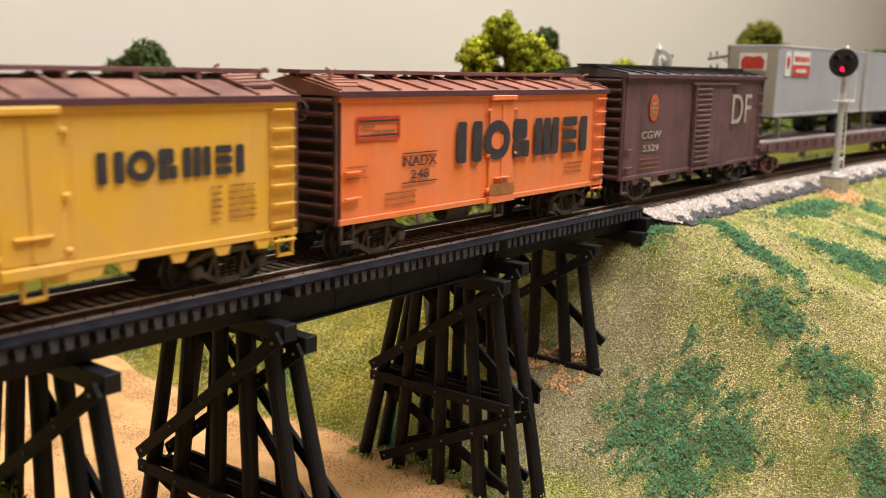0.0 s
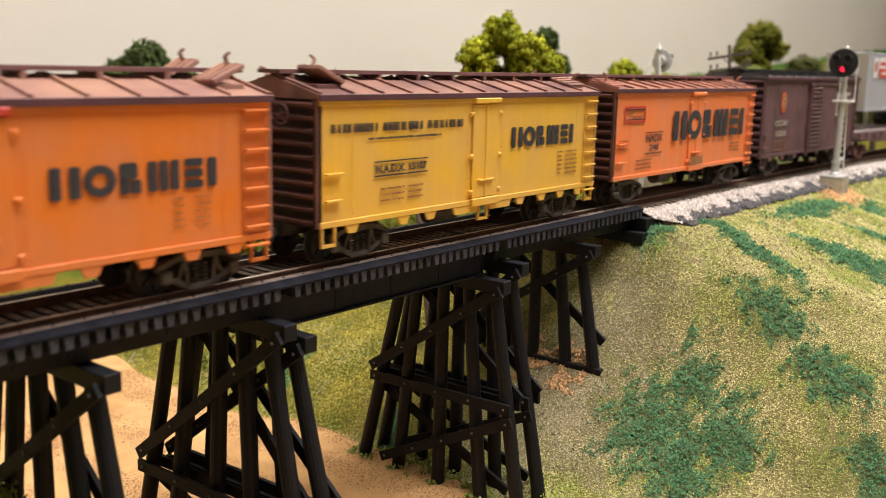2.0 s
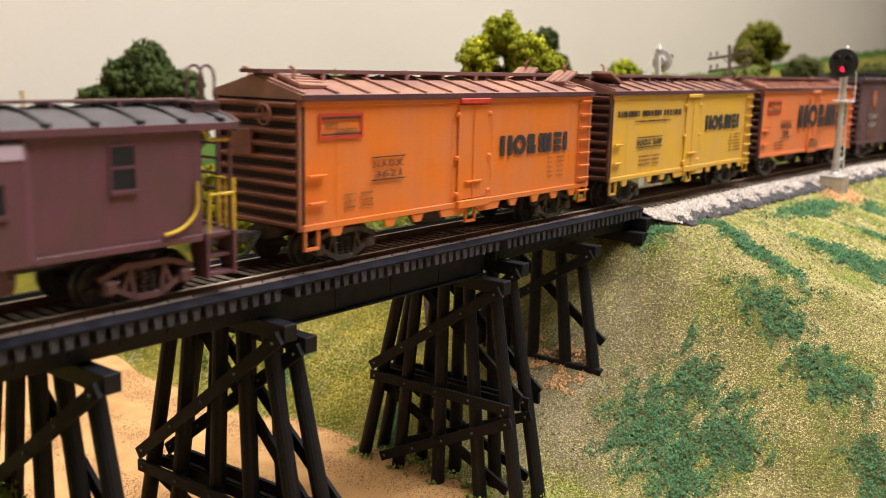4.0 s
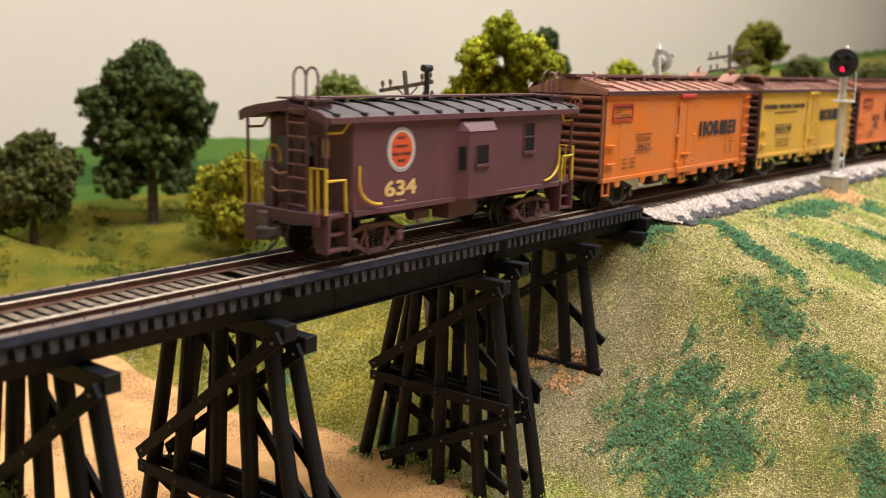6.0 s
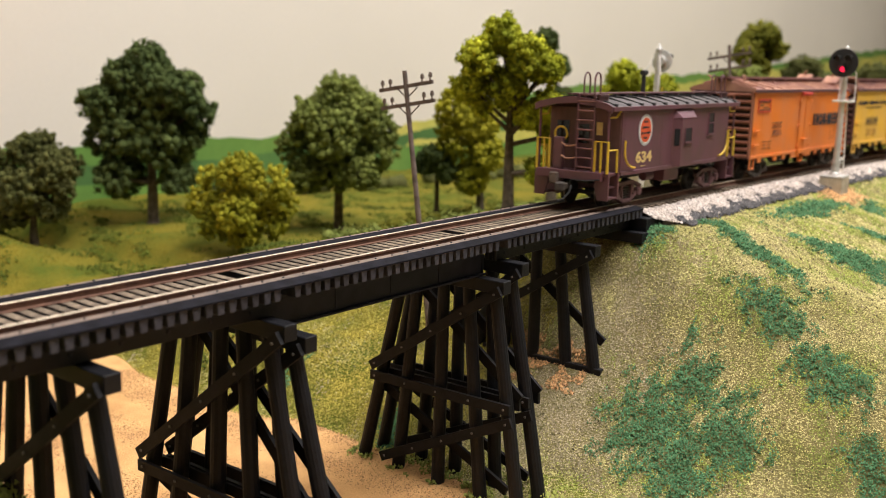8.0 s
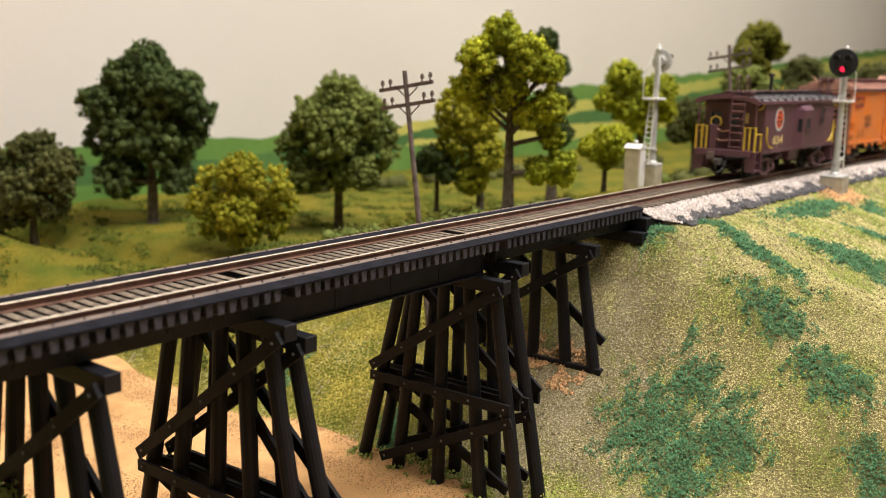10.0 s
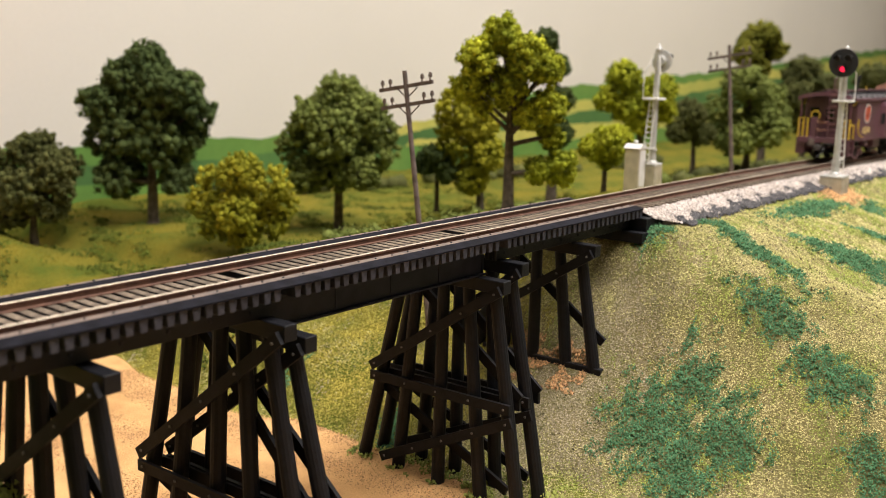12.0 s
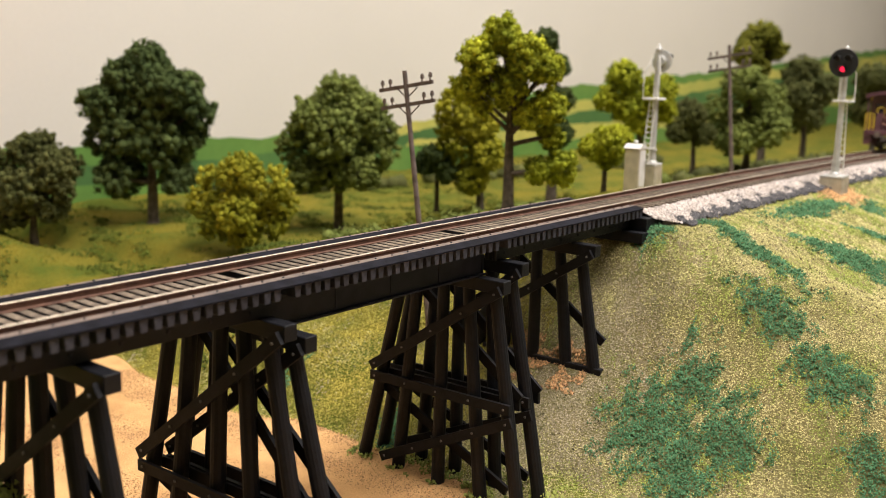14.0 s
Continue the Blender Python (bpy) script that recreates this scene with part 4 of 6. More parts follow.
for z in (20.2, 28.6):
    part("number_line", side_rect(B(), 25 - h, 40.4 - h, z, z + 0.3, Y), M["ink"], oa)
for i in range(3):
    bars("data_lettering", oa, 18 - h, 31 - h, 14.5 + i * 1.6, 0.8, Y, M["ink_soft"], 60 + i)
    bars("data_lettering", oa, 3 - h, 11 - h, 23 + i * 1.5, 0.6, Y, M["ink_soft"], 70 + i)
    bars("data_lettering", oa, 112 - h, 124 - h, 17 + i * 1.6, 0.8, Y, M["ink_soft"], 80 + i)
part("data_panel", side_rect(B(), 66 - h, 79 - h, 13.2, 16.6, Y - 1.25, 0.1), M["ink_soft"], oa)

# darker orange car
ob_, ws = reefer("refrigerator_car", "orange model refrigerator car with red door hood and brown roof", 0, 141.5, M["orange"], (63.0, 78.0), M["roofbrown"], M["roofred"], {(1, -1): 24, (1, 1): 30, (-1, -1): 2, (-1, 1): 3}, fascia_red=True)
TRAIN.append((ob_, -136.7 + 70.75, ws))
h = 70.75
crest(ob_, 5.5 - h, 21.6 - h, 34.0, 40.5)
emblem(ob_, 85.2 - h, 25.2, 43, 6.5, Y, M["ink"])
text_mesh("reporting_mark", "N.A.D.X.", 26 - h, 25.6, 12.2, 1.7, Y, M["ink"], ob_, bold=-0.012)
text_mesh("car_number", "3621", 26.6 - h, 22.9, 10.6, 1.7, Y, M["ink"], ob_, bold=-0.012)
for z in (22.0, 28.2):
    part("number_line", side_rect(B(), 25.2 - h, 38.8 - h, z, z + 0.3, Y), M["ink"], ob_)
for i in range(3):
    bars("data_lettering", ob_, 15 - h, 19 - h, 15.5 + i * 1.7, 0.9, Y, M["ink_soft"], 90 + i)
    bars("data_lettering", ob_, 21 - h, 26 - h, 15.5 + i * 1.7, 0.9, Y, M["ink_soft"], 95 + i)
for i in range(5):
    bars("data_lettering", ob_, 114 - h, 116.5 - h, 16.5 + i * 1.6, 0.7, Y, M["ink_soft"], 100 + i, 0.3, 0.7)
    bars("data_lettering", ob_, 119.5 - h, 124 - h, 16.5 + i * 1.6, 0.7, Y, M["ink_soft"], 110 + i, 0.4, 0.6)


def boxcar():
    L, z0, z1 = 144.0, 10.6, 50.8
    h = L / 2
    car = thing("boxcar", "dark brown model boxcar with ribbed sliding door and black roof", "boxcar", group="train cars")
    body_shell(car, L, z0, z1, M["carbrown"])
    for s in (-1, 1):
        end_panel(car, s * h, s, z0, z1, M["carbrown"], 11)
    gable_roof(car, L, z1, 54.2, M["greyroof"], wood=M["black"], rib_mat=M["black"])
    for s in (-1, 1):
        y = s * 16.6
        d0, d1 = 62.0 - h, 86.0 - h
        dr = part("door", box(B(), d0, d1, *sorted((y - s * 0.2, y + s * 0.9)), z0 + 1.5, z1 - 3.0, 0.15), M["carbrown"], car)
        for i in range(15):
            z = z0 + 3.4 + i * 2.25
            part("door_rib", prism(B(), [(y + s * 0.9, z - 0.8), (y + s * 1.7, z - 0.1), (y + s * 1.7, z + 0.3), (y + s * 0.9, z + 0.8)], "x", d0 + 1.2, d1 - (8.0 if s < 0 else 1.2)), M["carbrown"], dr)
        part("door_post", box(B(), d0 - 0.8, d0 + 0.4, *sorted((y, y + s * 1.5)), z0 + 1.0, z1 - 2.0), M["carbrown"], dr)
        part("door_track", box(B(), d0 - 4, d1 + 24, *sorted((y, y + s * 1.6)), z1 - 3.2, z1 - 2.2), M["carbrown"], dr)
        part("door_track", box(B(), d0 - 2, d1 + 24, *sorted((y, y + s * 1.6)), z0 + 0.2, z0 + 1.2), M["carbrown"], dr)
        part("door_panel", box(B(), d1 + 0.2, d1 + 15.5, *sorted((y, y + s * 0.8)), z0 + 1.5, z1 - 3.2, 0.15), M["carbrown"], car)
        rivets(car, (-h + 14, -h + 28, -h + 43, h - 14), z0 + 2, z1 - 3, 1.2, y if s < 0 else y + 0.1, M["carbrown"])
        ladder(car, h - 3.6 if s < 0 else -h + 3.6, z0, z1 - 1, 8, y, s, M["carbrown"], 5.0)
        grabs(car, -h + 1.2 if s < 0 else h - 6.2, (z0 + 5, z0 + 12), y, s, M["carbrown"], 5)
        for x in (-h + 0.6, h - 6.2):
            stirrup(car, x, y, z0, M["carbrown"], s)
        for i in range(8):
            x = -h + 12 + (2 * h - 24) * i / 7
            pts = [(x - 3.0, z0 + 0.1), (x + 3.0, z0 + 0.1), (x + 2.0, z0 - 2.2), (x - 2.0, z0 - 2.2)]
            part("sill_tab", prism(B(), pts, "y", *sorted((y, y - s * 0.7))), M["carbrown"], car)
    part("centre_sill", box(B(), -h, h, -2.5, 2.5, z0 - 3.5, z0 + 0.3), M["truck"], car)
    part("brake_tank", rod(B(), (-14, -6, z0 - 3), (-2, -6, z0 - 3), 3.0, 12), M["truck"], car)
    part("herald", lathe_disc(24.2 - h, 38.6, 3.9, 5.3, Y - 0.02), M["heraldred"], car, "faded orange-red ring of an oval herald")
    part("herald_centre", lathe_disc(24.2 - h, 38.6, 2.9, 4.1, Y - 0.12), M["ink_soft"], car, "dull brown herald centre")
    for z, wide in ((40.0, 1.6), (38.2, 2.2), (36.6, 1.5)):
        bars("herald_lettering", car, 24.2 - h - wide, 24.2 - h + wide, z, 0.9, Y - 0.24, M["ink_white"], int(z * 7), 0.2, 0.6)
    text_mesh("reporting_mark", "CGW", 15 - h, 26.3, 17, 3.0, Y, M["ink_white"], car)
    text_mesh("car_number", "5329", 16.5 - h, 21.2, 14, 2.6, Y, M["ink_white"], car)
    for i in range(3):
        bars("data_lettering", car, 14 - h, 32 - h, 14.2 + i * 1.9, 0.8, Y, M["ink_soft"], 120 + i)
    text_mesh("car_mark", "DF", 103 - h, 29.8, 23.0, 13.4, Y - 0.85, M["ink_white"], car)
    sets = []
    for s in (-1, 1):
        sets += truck(car, s * (h - 20), M["truck"])
        coupler(car, s * h, s)
    return car, sets


def lathe_disc(x, z, rx, rz, y, n=28, t=0.12):
    bm = B()
    lo = [bm.verts.new((x + rx * math.cos(2 * math.pi * i / n), y, z + rz * math.sin(2 * math.pi * i / n))) for i in range(n)]
    hi = [bm.verts.new((v.co.x, y - t, v.co.z)) for v in lo]
    bm.faces.new(lo[::-1])
    bm.faces.new(hi)
    for i in range(n):
        j = (i + 1) % n
        bm.faces.new((lo[i], lo[j], hi[j], hi[i]))
    return bm


bc, ws = boxcar()
TRAIN.append((bc, 331.0 + 72.0, ws))


def flatcar():
    L = 300.0
    h = L / 2
    car = thing("flatcar", "long brown model flatcar with a grey-brown deck", "flatcar", group="train cars")
    part("deck", box(B(), -h, h, -16, 16, 17.4, 18.6, 0.2), M["deck"], car)
    for s in (-1, 1):
        pts = [(-h, 17.4), (h, 17.4), (h, 13.8), (h - 40, 10.8), (-h + 40, 10.8), (-h, 13.8)]
        part("side_sill", prism(B(), pts, "y", *sorted((s * 16, s * 15.0))), M["carbrown"], car)
        part("end_sill", box(B(), *sorted((s * h, s * (h - 2))), -14.8, 14.8, 9.6, 17.3, 0.3), M["carbrown"], car)
        for i in range(22):
            x = -h + 8 + i * (L - 16) / 21
            part("stake_pocket", box(B(), x - 1.1, x + 1.1, *sorted((s * 16, s * 17.0)), 13.9, 17.2, 0.15), M["carbrown"], car)
    part("centre_sill", box(B(), -h + 4, h - 4, -3, 3, 9.4, 17.3), M["carbrown"], car)
    sets = []
    for s in (-1, 1):
        sets += truck(car, s * (h - 19), M["endred"])
        coupler(car, s * h, s)
    return car, sets


def trailer(x0):
    """Highway trailer riding on the flatcar, nose towards -x."""
    t = thing("semi_trailer", "grey corrugated highway trailer riding on a flatcar", "trailer", group="trailers")
    L = 138
    z0, z1, w = 31.0, 67.6, 13.6
    b = part("body", box(B(), 0.6, L, -w, w, z0, z1, 0.6), M["trailer"], t)
    part("front_panel", box(B(), 0, 0.55, -w + 0.4, w - 0.4, z0 + 0.5, z1 - 0.4, 0.2), M["trailerend"], b)
    part("roof_rail", box(B(), 0, L, -w - 0.2, w + 0.2, z1 - 0.9, z1 + 0.2, 0.2), M["trailer"], b)
    part("bottom_rail", box(B(), 0, L, -w - 0.2, w + 0.2, z0 - 0.2, z0 + 1.4, 0.2), M["trailer"], b)
    rv = None
    for i in range(26):
        x = 4 + i * 5.2
        if rv is None:
            rv = part("side_post", box(B(), -0.2, 0.2, -w - 0.06, -w + 0.1, z0 + 1.5, z1 - 1.0), M["trailer"], b, at=(x, 0, 0))
        else:
            share(rv, (x, 0, 0))
    part("sign_panel", box(B(), -0.3, 0.0, -7.5, 7.5, z1 - 13, z1 - 4), M["whitep"], b, "white panel with a red shield shape")
    shield = [(-6, z1 - 12.2), (6, z1 - 12.2), (6.4, z1 - 8), (4, z1 - 5.4), (0, z1 - 6.2), (-4, z1 - 5.4), (-6.4, z1 - 8)]
    part("shield_shape", prism(B(), shield, "x", -0.5, -0.28), M["red"], b)
    if x0 < 100:
        part("sign_panel", box(B(), 9, 16, -w - 0.4, -w - 0.22, z1 - 15.5, z1 - 3), M["whitep"], b)
        part("oval_shape", lathe_disc(12.5, z1 - 8.4, 2.1, 3.4, -w - 0.38), M["red"], b)
        part("sign_panel", box(B(), 19, 44, -w - 0.4, -w - 0.22, z1 - 15.5, z1 - 2.5), M["whitep"], b)
        part("sign_band", box(B(), 19, 44, -w - 0.55, -w - 0.4, z1 - 15.5, z1 - 9.6), M["red"], b)
        bars("sign_lettering", t, 24, 39, z1 - 13.6, 2.0, -w - 0.58, M["whitep"], 130, 0.4, 1.6)
        bars("sign_lettering", t, 21, 42, z1 - 7.8, 2.6, -w - 0.42, M["red"], 131, 0.4, 1.8)
    bars("side_lettering", t, 92, 108, z1 - 10, 2.2, -w - 0.24, M["ink"], 132, 0.4, 1.8)
    for y in (-7, 7):
        part("landing_leg", box(B(), 22, 24, y - 1, y + 1, 18.8, z0), M["silver"], t)
        part("landing_foot", box(B(), 21, 25, y - 2, y + 2, 18.6, 19.2), M["silver"], t)
    part("hitch", box(B(), 10, 13, -3, 3, 18.6, z0), M["truck"], t)
    for x in (104, 118):
        part("axle", rod(B(), (x, -11, 24), (x, 11, 24), 1.0, 8), M["truck"], t)
        for s in (-1, 1):
            bm = lathe(B(), [(2.0, s * 6.5), (5.2, s * 6.7), (5.5, s * 7.4), (5.5, s * 11.8), (5.2, s * 12.6), (2.6, s * 12.4), (2.4, s * 11.6)], 20, "y")
            part("wheel", bm, M["black"], t, at=(x, 0, 24.1))
    part("underframe", box(B(), 30, 126, -5, 5, 28.6, z0), M["truck"], t)
    return t


fc, ws = flatcar()
FLAT_C = 484.0 + 150
TRAIN.append((fc, FLAT_C, ws))
TRAILERS = []
for x0 in (14.0, 158.0):
    TRAILERS.append((trailer(x0), FLAT_C - 150 + x0))


def caboose():
    L, z0, z1 = 103.4, 13.4, 38.6
    h = L / 2
    car = thing("caboose", "maroon bay-window model caboose with yellow handrails and grey roof", "caboose", group="train cars")
    body = part("body", box(B(), -h, h, -16.2, 16.2, z0, z1), M["maroon"], car)
    for s in (-1, 1):
        y = s * 16.2
        part("side_sill", box(B(), -h, h, *sorted((y, y + s * 0.5)), z0 - 0.6, z0 + 1.0, 0.1), M["maroon"], body)
        rivets(car, (-h + 2, h - 2, -h + 34, -h + 64), z0 + 2, z1 - 2, 1.3, y if s < 0 else y + 0.1, M["maroon"])
        # bay window
        bx0, bx1 = -h + 44.2, -h + 64.0
        pts = [(bx0, y), (bx0 + 3.0, y + s * 3.0), (bx1 - 3.0, y + s * 3.0), (bx1, y)]
        bay = part("bay", prism(B(), pts, "z", z0 + 0.2, 34.0), M["maroon"], car)
        roofp = B()
        vs = [roofp.verts.new(p) for p in ((bx0, y, 34), (bx0 + 3, y + s * 3.2, 34), (bx1 - 3, y + s * 3.2, 34), (bx1, y, 34), (bx0 + 1.5, y, 37.6), (bx1 - 1.5, y, 37.6))]
        for f in ((0, 1, 4), (1, 2, 5, 4), (2, 3, 5), (0, 3, 2, 1), (0, 4, 5, 3)):
            roofp.faces.new([vs[i] for i in f])
        part("bay_roof", roofp, M["maroon"], bay)
        part("window", box(B(), bx0 + 6.5, bx0 + 12.5, *sorted((y + s * 2.8, y + s * 3.08)), 24.0, 29.6), M["glass"], bay)
        part("window_sill", box(B(), bx0 + 5.8, bx0 + 13.2, *sorted((y + s * 3.0, y + s * 3.7)), 23.1, 23.9), M["maroon"], bay)
        for wx in (bx0 + 6.1, bx0 + 12.5):
            part("window_frame", box(B(), wx, wx + 0.4, *sorted((y + s * 2.9, y + s * 3.3)), 22.5, 29.8), M["maroon"], bay)
        beam_g = beam(B(), (bx0 + 0.75, y + s * 0.85, 26), (bx0 + 2.35, y + s * 2.45, 26), 7.0, 0.35, (0, 0, 1))
        part("window", beam_g, M["glass"], bay)
        part("window", box(B(), h - 22.5, h - 17.0, *sorted((y - s * 0.2, y + s * 0.12)), 26.2, 35.2), M["glass"], body)
        part("window_sill", box(B(), h - 23.2, h - 16.3, *sorted((y, y + s * 0.8)), 25.3, 26.1), M["maroon"], body)
        part("window_bar", box(B(), h - 22.5, h - 17.0, *sorted((y, y + s * 0.3)), 30.5, 31.1), M["maroon"], body)
        for wx in (h - 22.9, h - 17.0):
            part("window_frame", box(B(), wx, wx + 0.4, *sorted((y, y + s * 0.4)), 26.0, 35.4), M["maroon"], body)
        part("window_frame", box(B(), h - 22.9, h - 16.6, *sorted((y, y + s * 0.4)), 35.2, 35.7), M["maroon"], body)
        # curved yellow grab irons at the body corners
        for sx in (-1, 1):
            x = sx * (h - 1.6)
            arc_pts = [(x, y + s * 0.9, 26.5), (x, y + s * 0.9, 22.0)]
            for i in range(1, 9):
                a = i / 8 * math.pi / 2
                arc_pts.append((x - sx * 9.0 * (1 - math.cos(a)), y + s * 0.9, 22.0 - 6.5 * math.sin(a)))
            part("grab_iron", chain(B(), arc_pts, 0.42, 6), M["railyellow"], body, "bent yellow grab iron")
    # roof
    rw, zr = 17.0, 42.7
    crown = [(-rw, 39.3), (-14.6, 40.5), (-8, 41.9), (0, zr), (8, 41.9), (14.6, 40.5), (rw, 39.3)]
    under = [(p[0] * 0.985, p[1] - 1.3) for p in crown]
    roof = part("roof", prism(B(), crown + under[::-1], "x", -h - 9.6, h + 9.6), M["greyroof"], car)
    part("roof_core", prism(B(), [(-16.0, 37.9)] + [(p[0] * 0.95, p[1] - 0.05) for p in under] + [(16.0, 37.9)], "x", -h + 0.6, h - 0.6), M["carbrown"], roof)
    part("roof_end", prism(B(), [(p[0] * 1.01, p[1] + 0.25) for p in crown] + [(p[0] * 1.01, p[1] - 0.9) for p in under[::-1]], "x", -h - 10.6, -h - 9.62), M["maroon"], roof)
    part("roof_end", prism(B(), [(p[0] * 1.01, p[1] + 0.25) for p in crown] + [(p[0] * 1.01, p[1] - 0.9) for p in under[::-1]], "x", h + 9.62, h + 10.6), M["maroon"], roof)
    for s in (-1, 1):
        part("eave", box(B(), -h - 9.6, h + 9.6, *sorted((s * rw, s * (rw + 0.5))), 37.8, 39.5, 0.1), M["maroon"], roof)
        for i in range(12):
            x = -h - 6 + i * (L + 12) / 11
            bm = beam(B(), (x, s * 16.6, 39.8), (x, s * 8.2, 42.1), 1.0, 0.8, (1, 0, 0))
            beam(bm, (x, s * 8.2, 42.1), (x, s * 1.0, zr + 0.25), 1.0, 0.8, (1, 0, 0))
            part("roof_rib", bm, M["black"], roof)
            part("rib_cap", box(B(), x - 0.9, x + 0.9, *sorted((s * 15.0, s * 16.8)), 39.4, 40.6, 0.2), M["black"], roof)
    for a, b in ((-3.0, -1.1), (-0.95, 0.95), (1.1, 3.0)):
        part("running_board", box(B(), -h - 9.5, h + 9.5, a, b, zr + 0.9, zr + 1.4), M["carbrown"], roof)
    for i in range(8):
        x = -h - 5 + i * (L + 10) / 7
        part("board_support", box(B(), x - 0.5, x + 0.5, -3, 3, zr - 0.7, zr + 0.9), M["carbrown"], roof)
    for s in (-1, 1):
        for k in range(3):
            xx = s * (h + 8.6 - 2.5 * k)
            part("end_board", box(B(), xx - 1.1, xx + 1.1, -11.5, -3.2, zr + 0.6, zr + 1.2), M["carbrown"], roof)
        for yy in (-10.5, -5.0):
            part("board_support", box(B(), *sorted((s * (h + 2.4), s * (h + 9.4))), yy - 0.4, yy + 0.4, zr - 1.8, zr + 0.6), M["carbrown"], roof)
    stack = part("smoke_stack", rod(B(), (1.5, 3, 41.5), (1.5, 3, 51.4), 0.95, 12), M["black"], roof)
    part("stack_cap", rod(B(), (-0.4, 3, 52.3), (3.4, 3, 52.3), 1.15, 12), M["black"], stack)
    part("stack_vent", rod(B(), (22, 4, 42), (22, 4, 46), 0.35, 6), M["railyellow"], roof)
    # platforms at both ends
    for s in (-1, 1):
        xo = s * (h + 10.0)
        xi = s * h
        plat = part("platform", box(B(), *sorted((xi, xo)), -15.6, 15.6, 13.0, 14.2, 0.15), M["maroon"], car)
        part("end_sill", box(B(), *sorted((xo, xo + s * 1.6)), -14.5, 14.5, 11.2, 14.6, 0.2), M["maroon"], plat)
        part("end_wall", box(B(), *sorted((xi, xi + s * 0.5)), -15.8, 15.8, 14.2, 38.4), M["carbrown"], plat)
        part("end_door", box(B(), *sorted((xi + s * 0.5, xi + s * 0.9)), -4.0, 4.0, 14.4, 34), M["maroon"], plat)
        part("door_window", box(B(), *sorted((xi + s * 0.9, xi + s * 1.05)), -2.4, 2.4, 24.5, 32), M["glass"], plat)
        part("end_window", box(B(), *sorted((xi + s * 0.5, xi + s * 0.7)), 7.0, 12.5, 24, 33), M["glass"], plat)
        part("notice", box(B(), *sorted((xi + s * 0.5, xi + s * 0.62)), -8.0, -5.4, 28, 33), M["ink_gold"], plat)
        # steps, both sides
        for t in (-1, 1):
            bm = B()
            for k, z in enumerate((4.2, 8.2, 12.2)):
                yy = sorted((t * (16.4 - 1.2 * k), t * (12.4 - 1.2 * k)))
                box(bm, *sorted((xo - s * 1.0, xi + s * 1.8)), yy[0], yy[1], z, z + 0.7)
            stp = part("steps", bm, M["maroon"], plat)
            for x in (xo - s * 0.9, xi + s * 1.4):
                pts = [(t * 16.6, 3.8), (t * 16.6, 14.2), (t * 11.0, 14.2), (t * 10.4, 9.5), (t * 12.0, 3.8)]
                part("step_side", prism(B(), pts, "x", x - 0.4, x + 0.4), M["maroon"], stp)
            # corner handrails
            c = part("handrail", chain(B(), [(xo - s * 0.5, t * 15.8, 14.2), (xo - s * 0.5, t * 15.8, 26.2), (xo - s * 0.5, t * 10.2, 26.2), (xo - s * 0.5, t * 10.2, 14.2)], 0.55, 6), M["railyellow"], plat, "yellow platform handrail")
            part("handrail_post", rod(B(), (xo - s * 0.5, t * 12.8, 14.2), (xo - s * 0.5, t * 12.8, 26.2), 0.45, 6), M["railyellow"], c)
            part("side_rail", chain(B(), [(xo - s * 0.6, t * 15.9, 23.0), (xi + s * 2.6, t * 15.9, 23.0), (xi + s * 2.2, t * 15.9, 14.2)], 0.45, 6), M["railyellow"], plat, "yellow step handrail")
            part("upper_grab", chain(B(), [(xo - s * 1.4, t * 15.4, 35.4), (xi + s * 3.4, t * 15.4, 35.4), (xi + s * 0.8, t * 15.9, 38.0)], 0.4, 6), M["railyellow"], plat)
            part("roof_post", rod(B(), (xo - s * 1.0, t * 15.2, 14.2), (xo - s * 1.0, t * 15.2, 38.2), 0.5, 6), M["maroon"], plat)
        # ladder up to the roof with hoops
        bm = B()
        for y in (-9.5, -2.5):
            box(bm, *sorted((xo - s * 0.2, xo + s * 0.6)), y - 0.35, y + 0.35, 13, 44.0)
        lad = part("ladder", bm, M["maroon"], plat)
        for i in range(8):
            z = 16 + i * 3.6
            part("rung", rod(B(), (xo + s * 0.4, -9.5, z), (xo + s * 0.4, -2.5, z), 0.4, 6), M["runboard"], lad)
        for y in (-9.0, -4.4):
            pts = [(xo, y, 43.5)] + [(xo - s * (2.2 - 2.2 * math.cos(a)), y, 49.0 + 3.0 * math.sin(a)) for a in [i * math.pi / 8 for i in range(9)]] + [(xo - s * 4.4, y, 43.5)]
            part("hoop", chain(B(), pts, 0.35, 6), M["maroon"], lad)
        # brake stand and wheel
        bs = part("brake_stand", box(B(), *sorted((xo - s * 0.4, xo - s * 2.6)), 4.4, 8.6, 14.2, 27.0, 0.4), M["maroon"], plat)
        pts = [(xo - s * 2.6, 6.5 + 2.8 * math.cos(2 * math.pi * i / 14), 28.2 + 2.8 * math.sin(2 * math.pi * i / 14)) for i in range(15)]
        part("brake_wheel", chain(B(), pts, 0.4, 6), M["railyellow"], bs)
        part("safety_chain", chain(B(), [(xo, 4.4, 25), (xo, 2.4, 23.8), (xo, 0.8, 23.8), (xo, -2.5, 24.6)], 0.35, 5), M["roofbrown"], plat)
        part("safety_chain", chain(B(), [(xo, 4.4, 20), (xo, 2.4, 19), (xo, 0.8, 19), (xo, -2.5, 19.6)], 0.35, 5), M["roofbrown"], plat)
        part("end_light", box(B(), *sorted((xo + s * 0.2, xo + s * 3.0)), 4.0, 8.0, 9.0, 13.5, 0.5), M["pole"], plat)
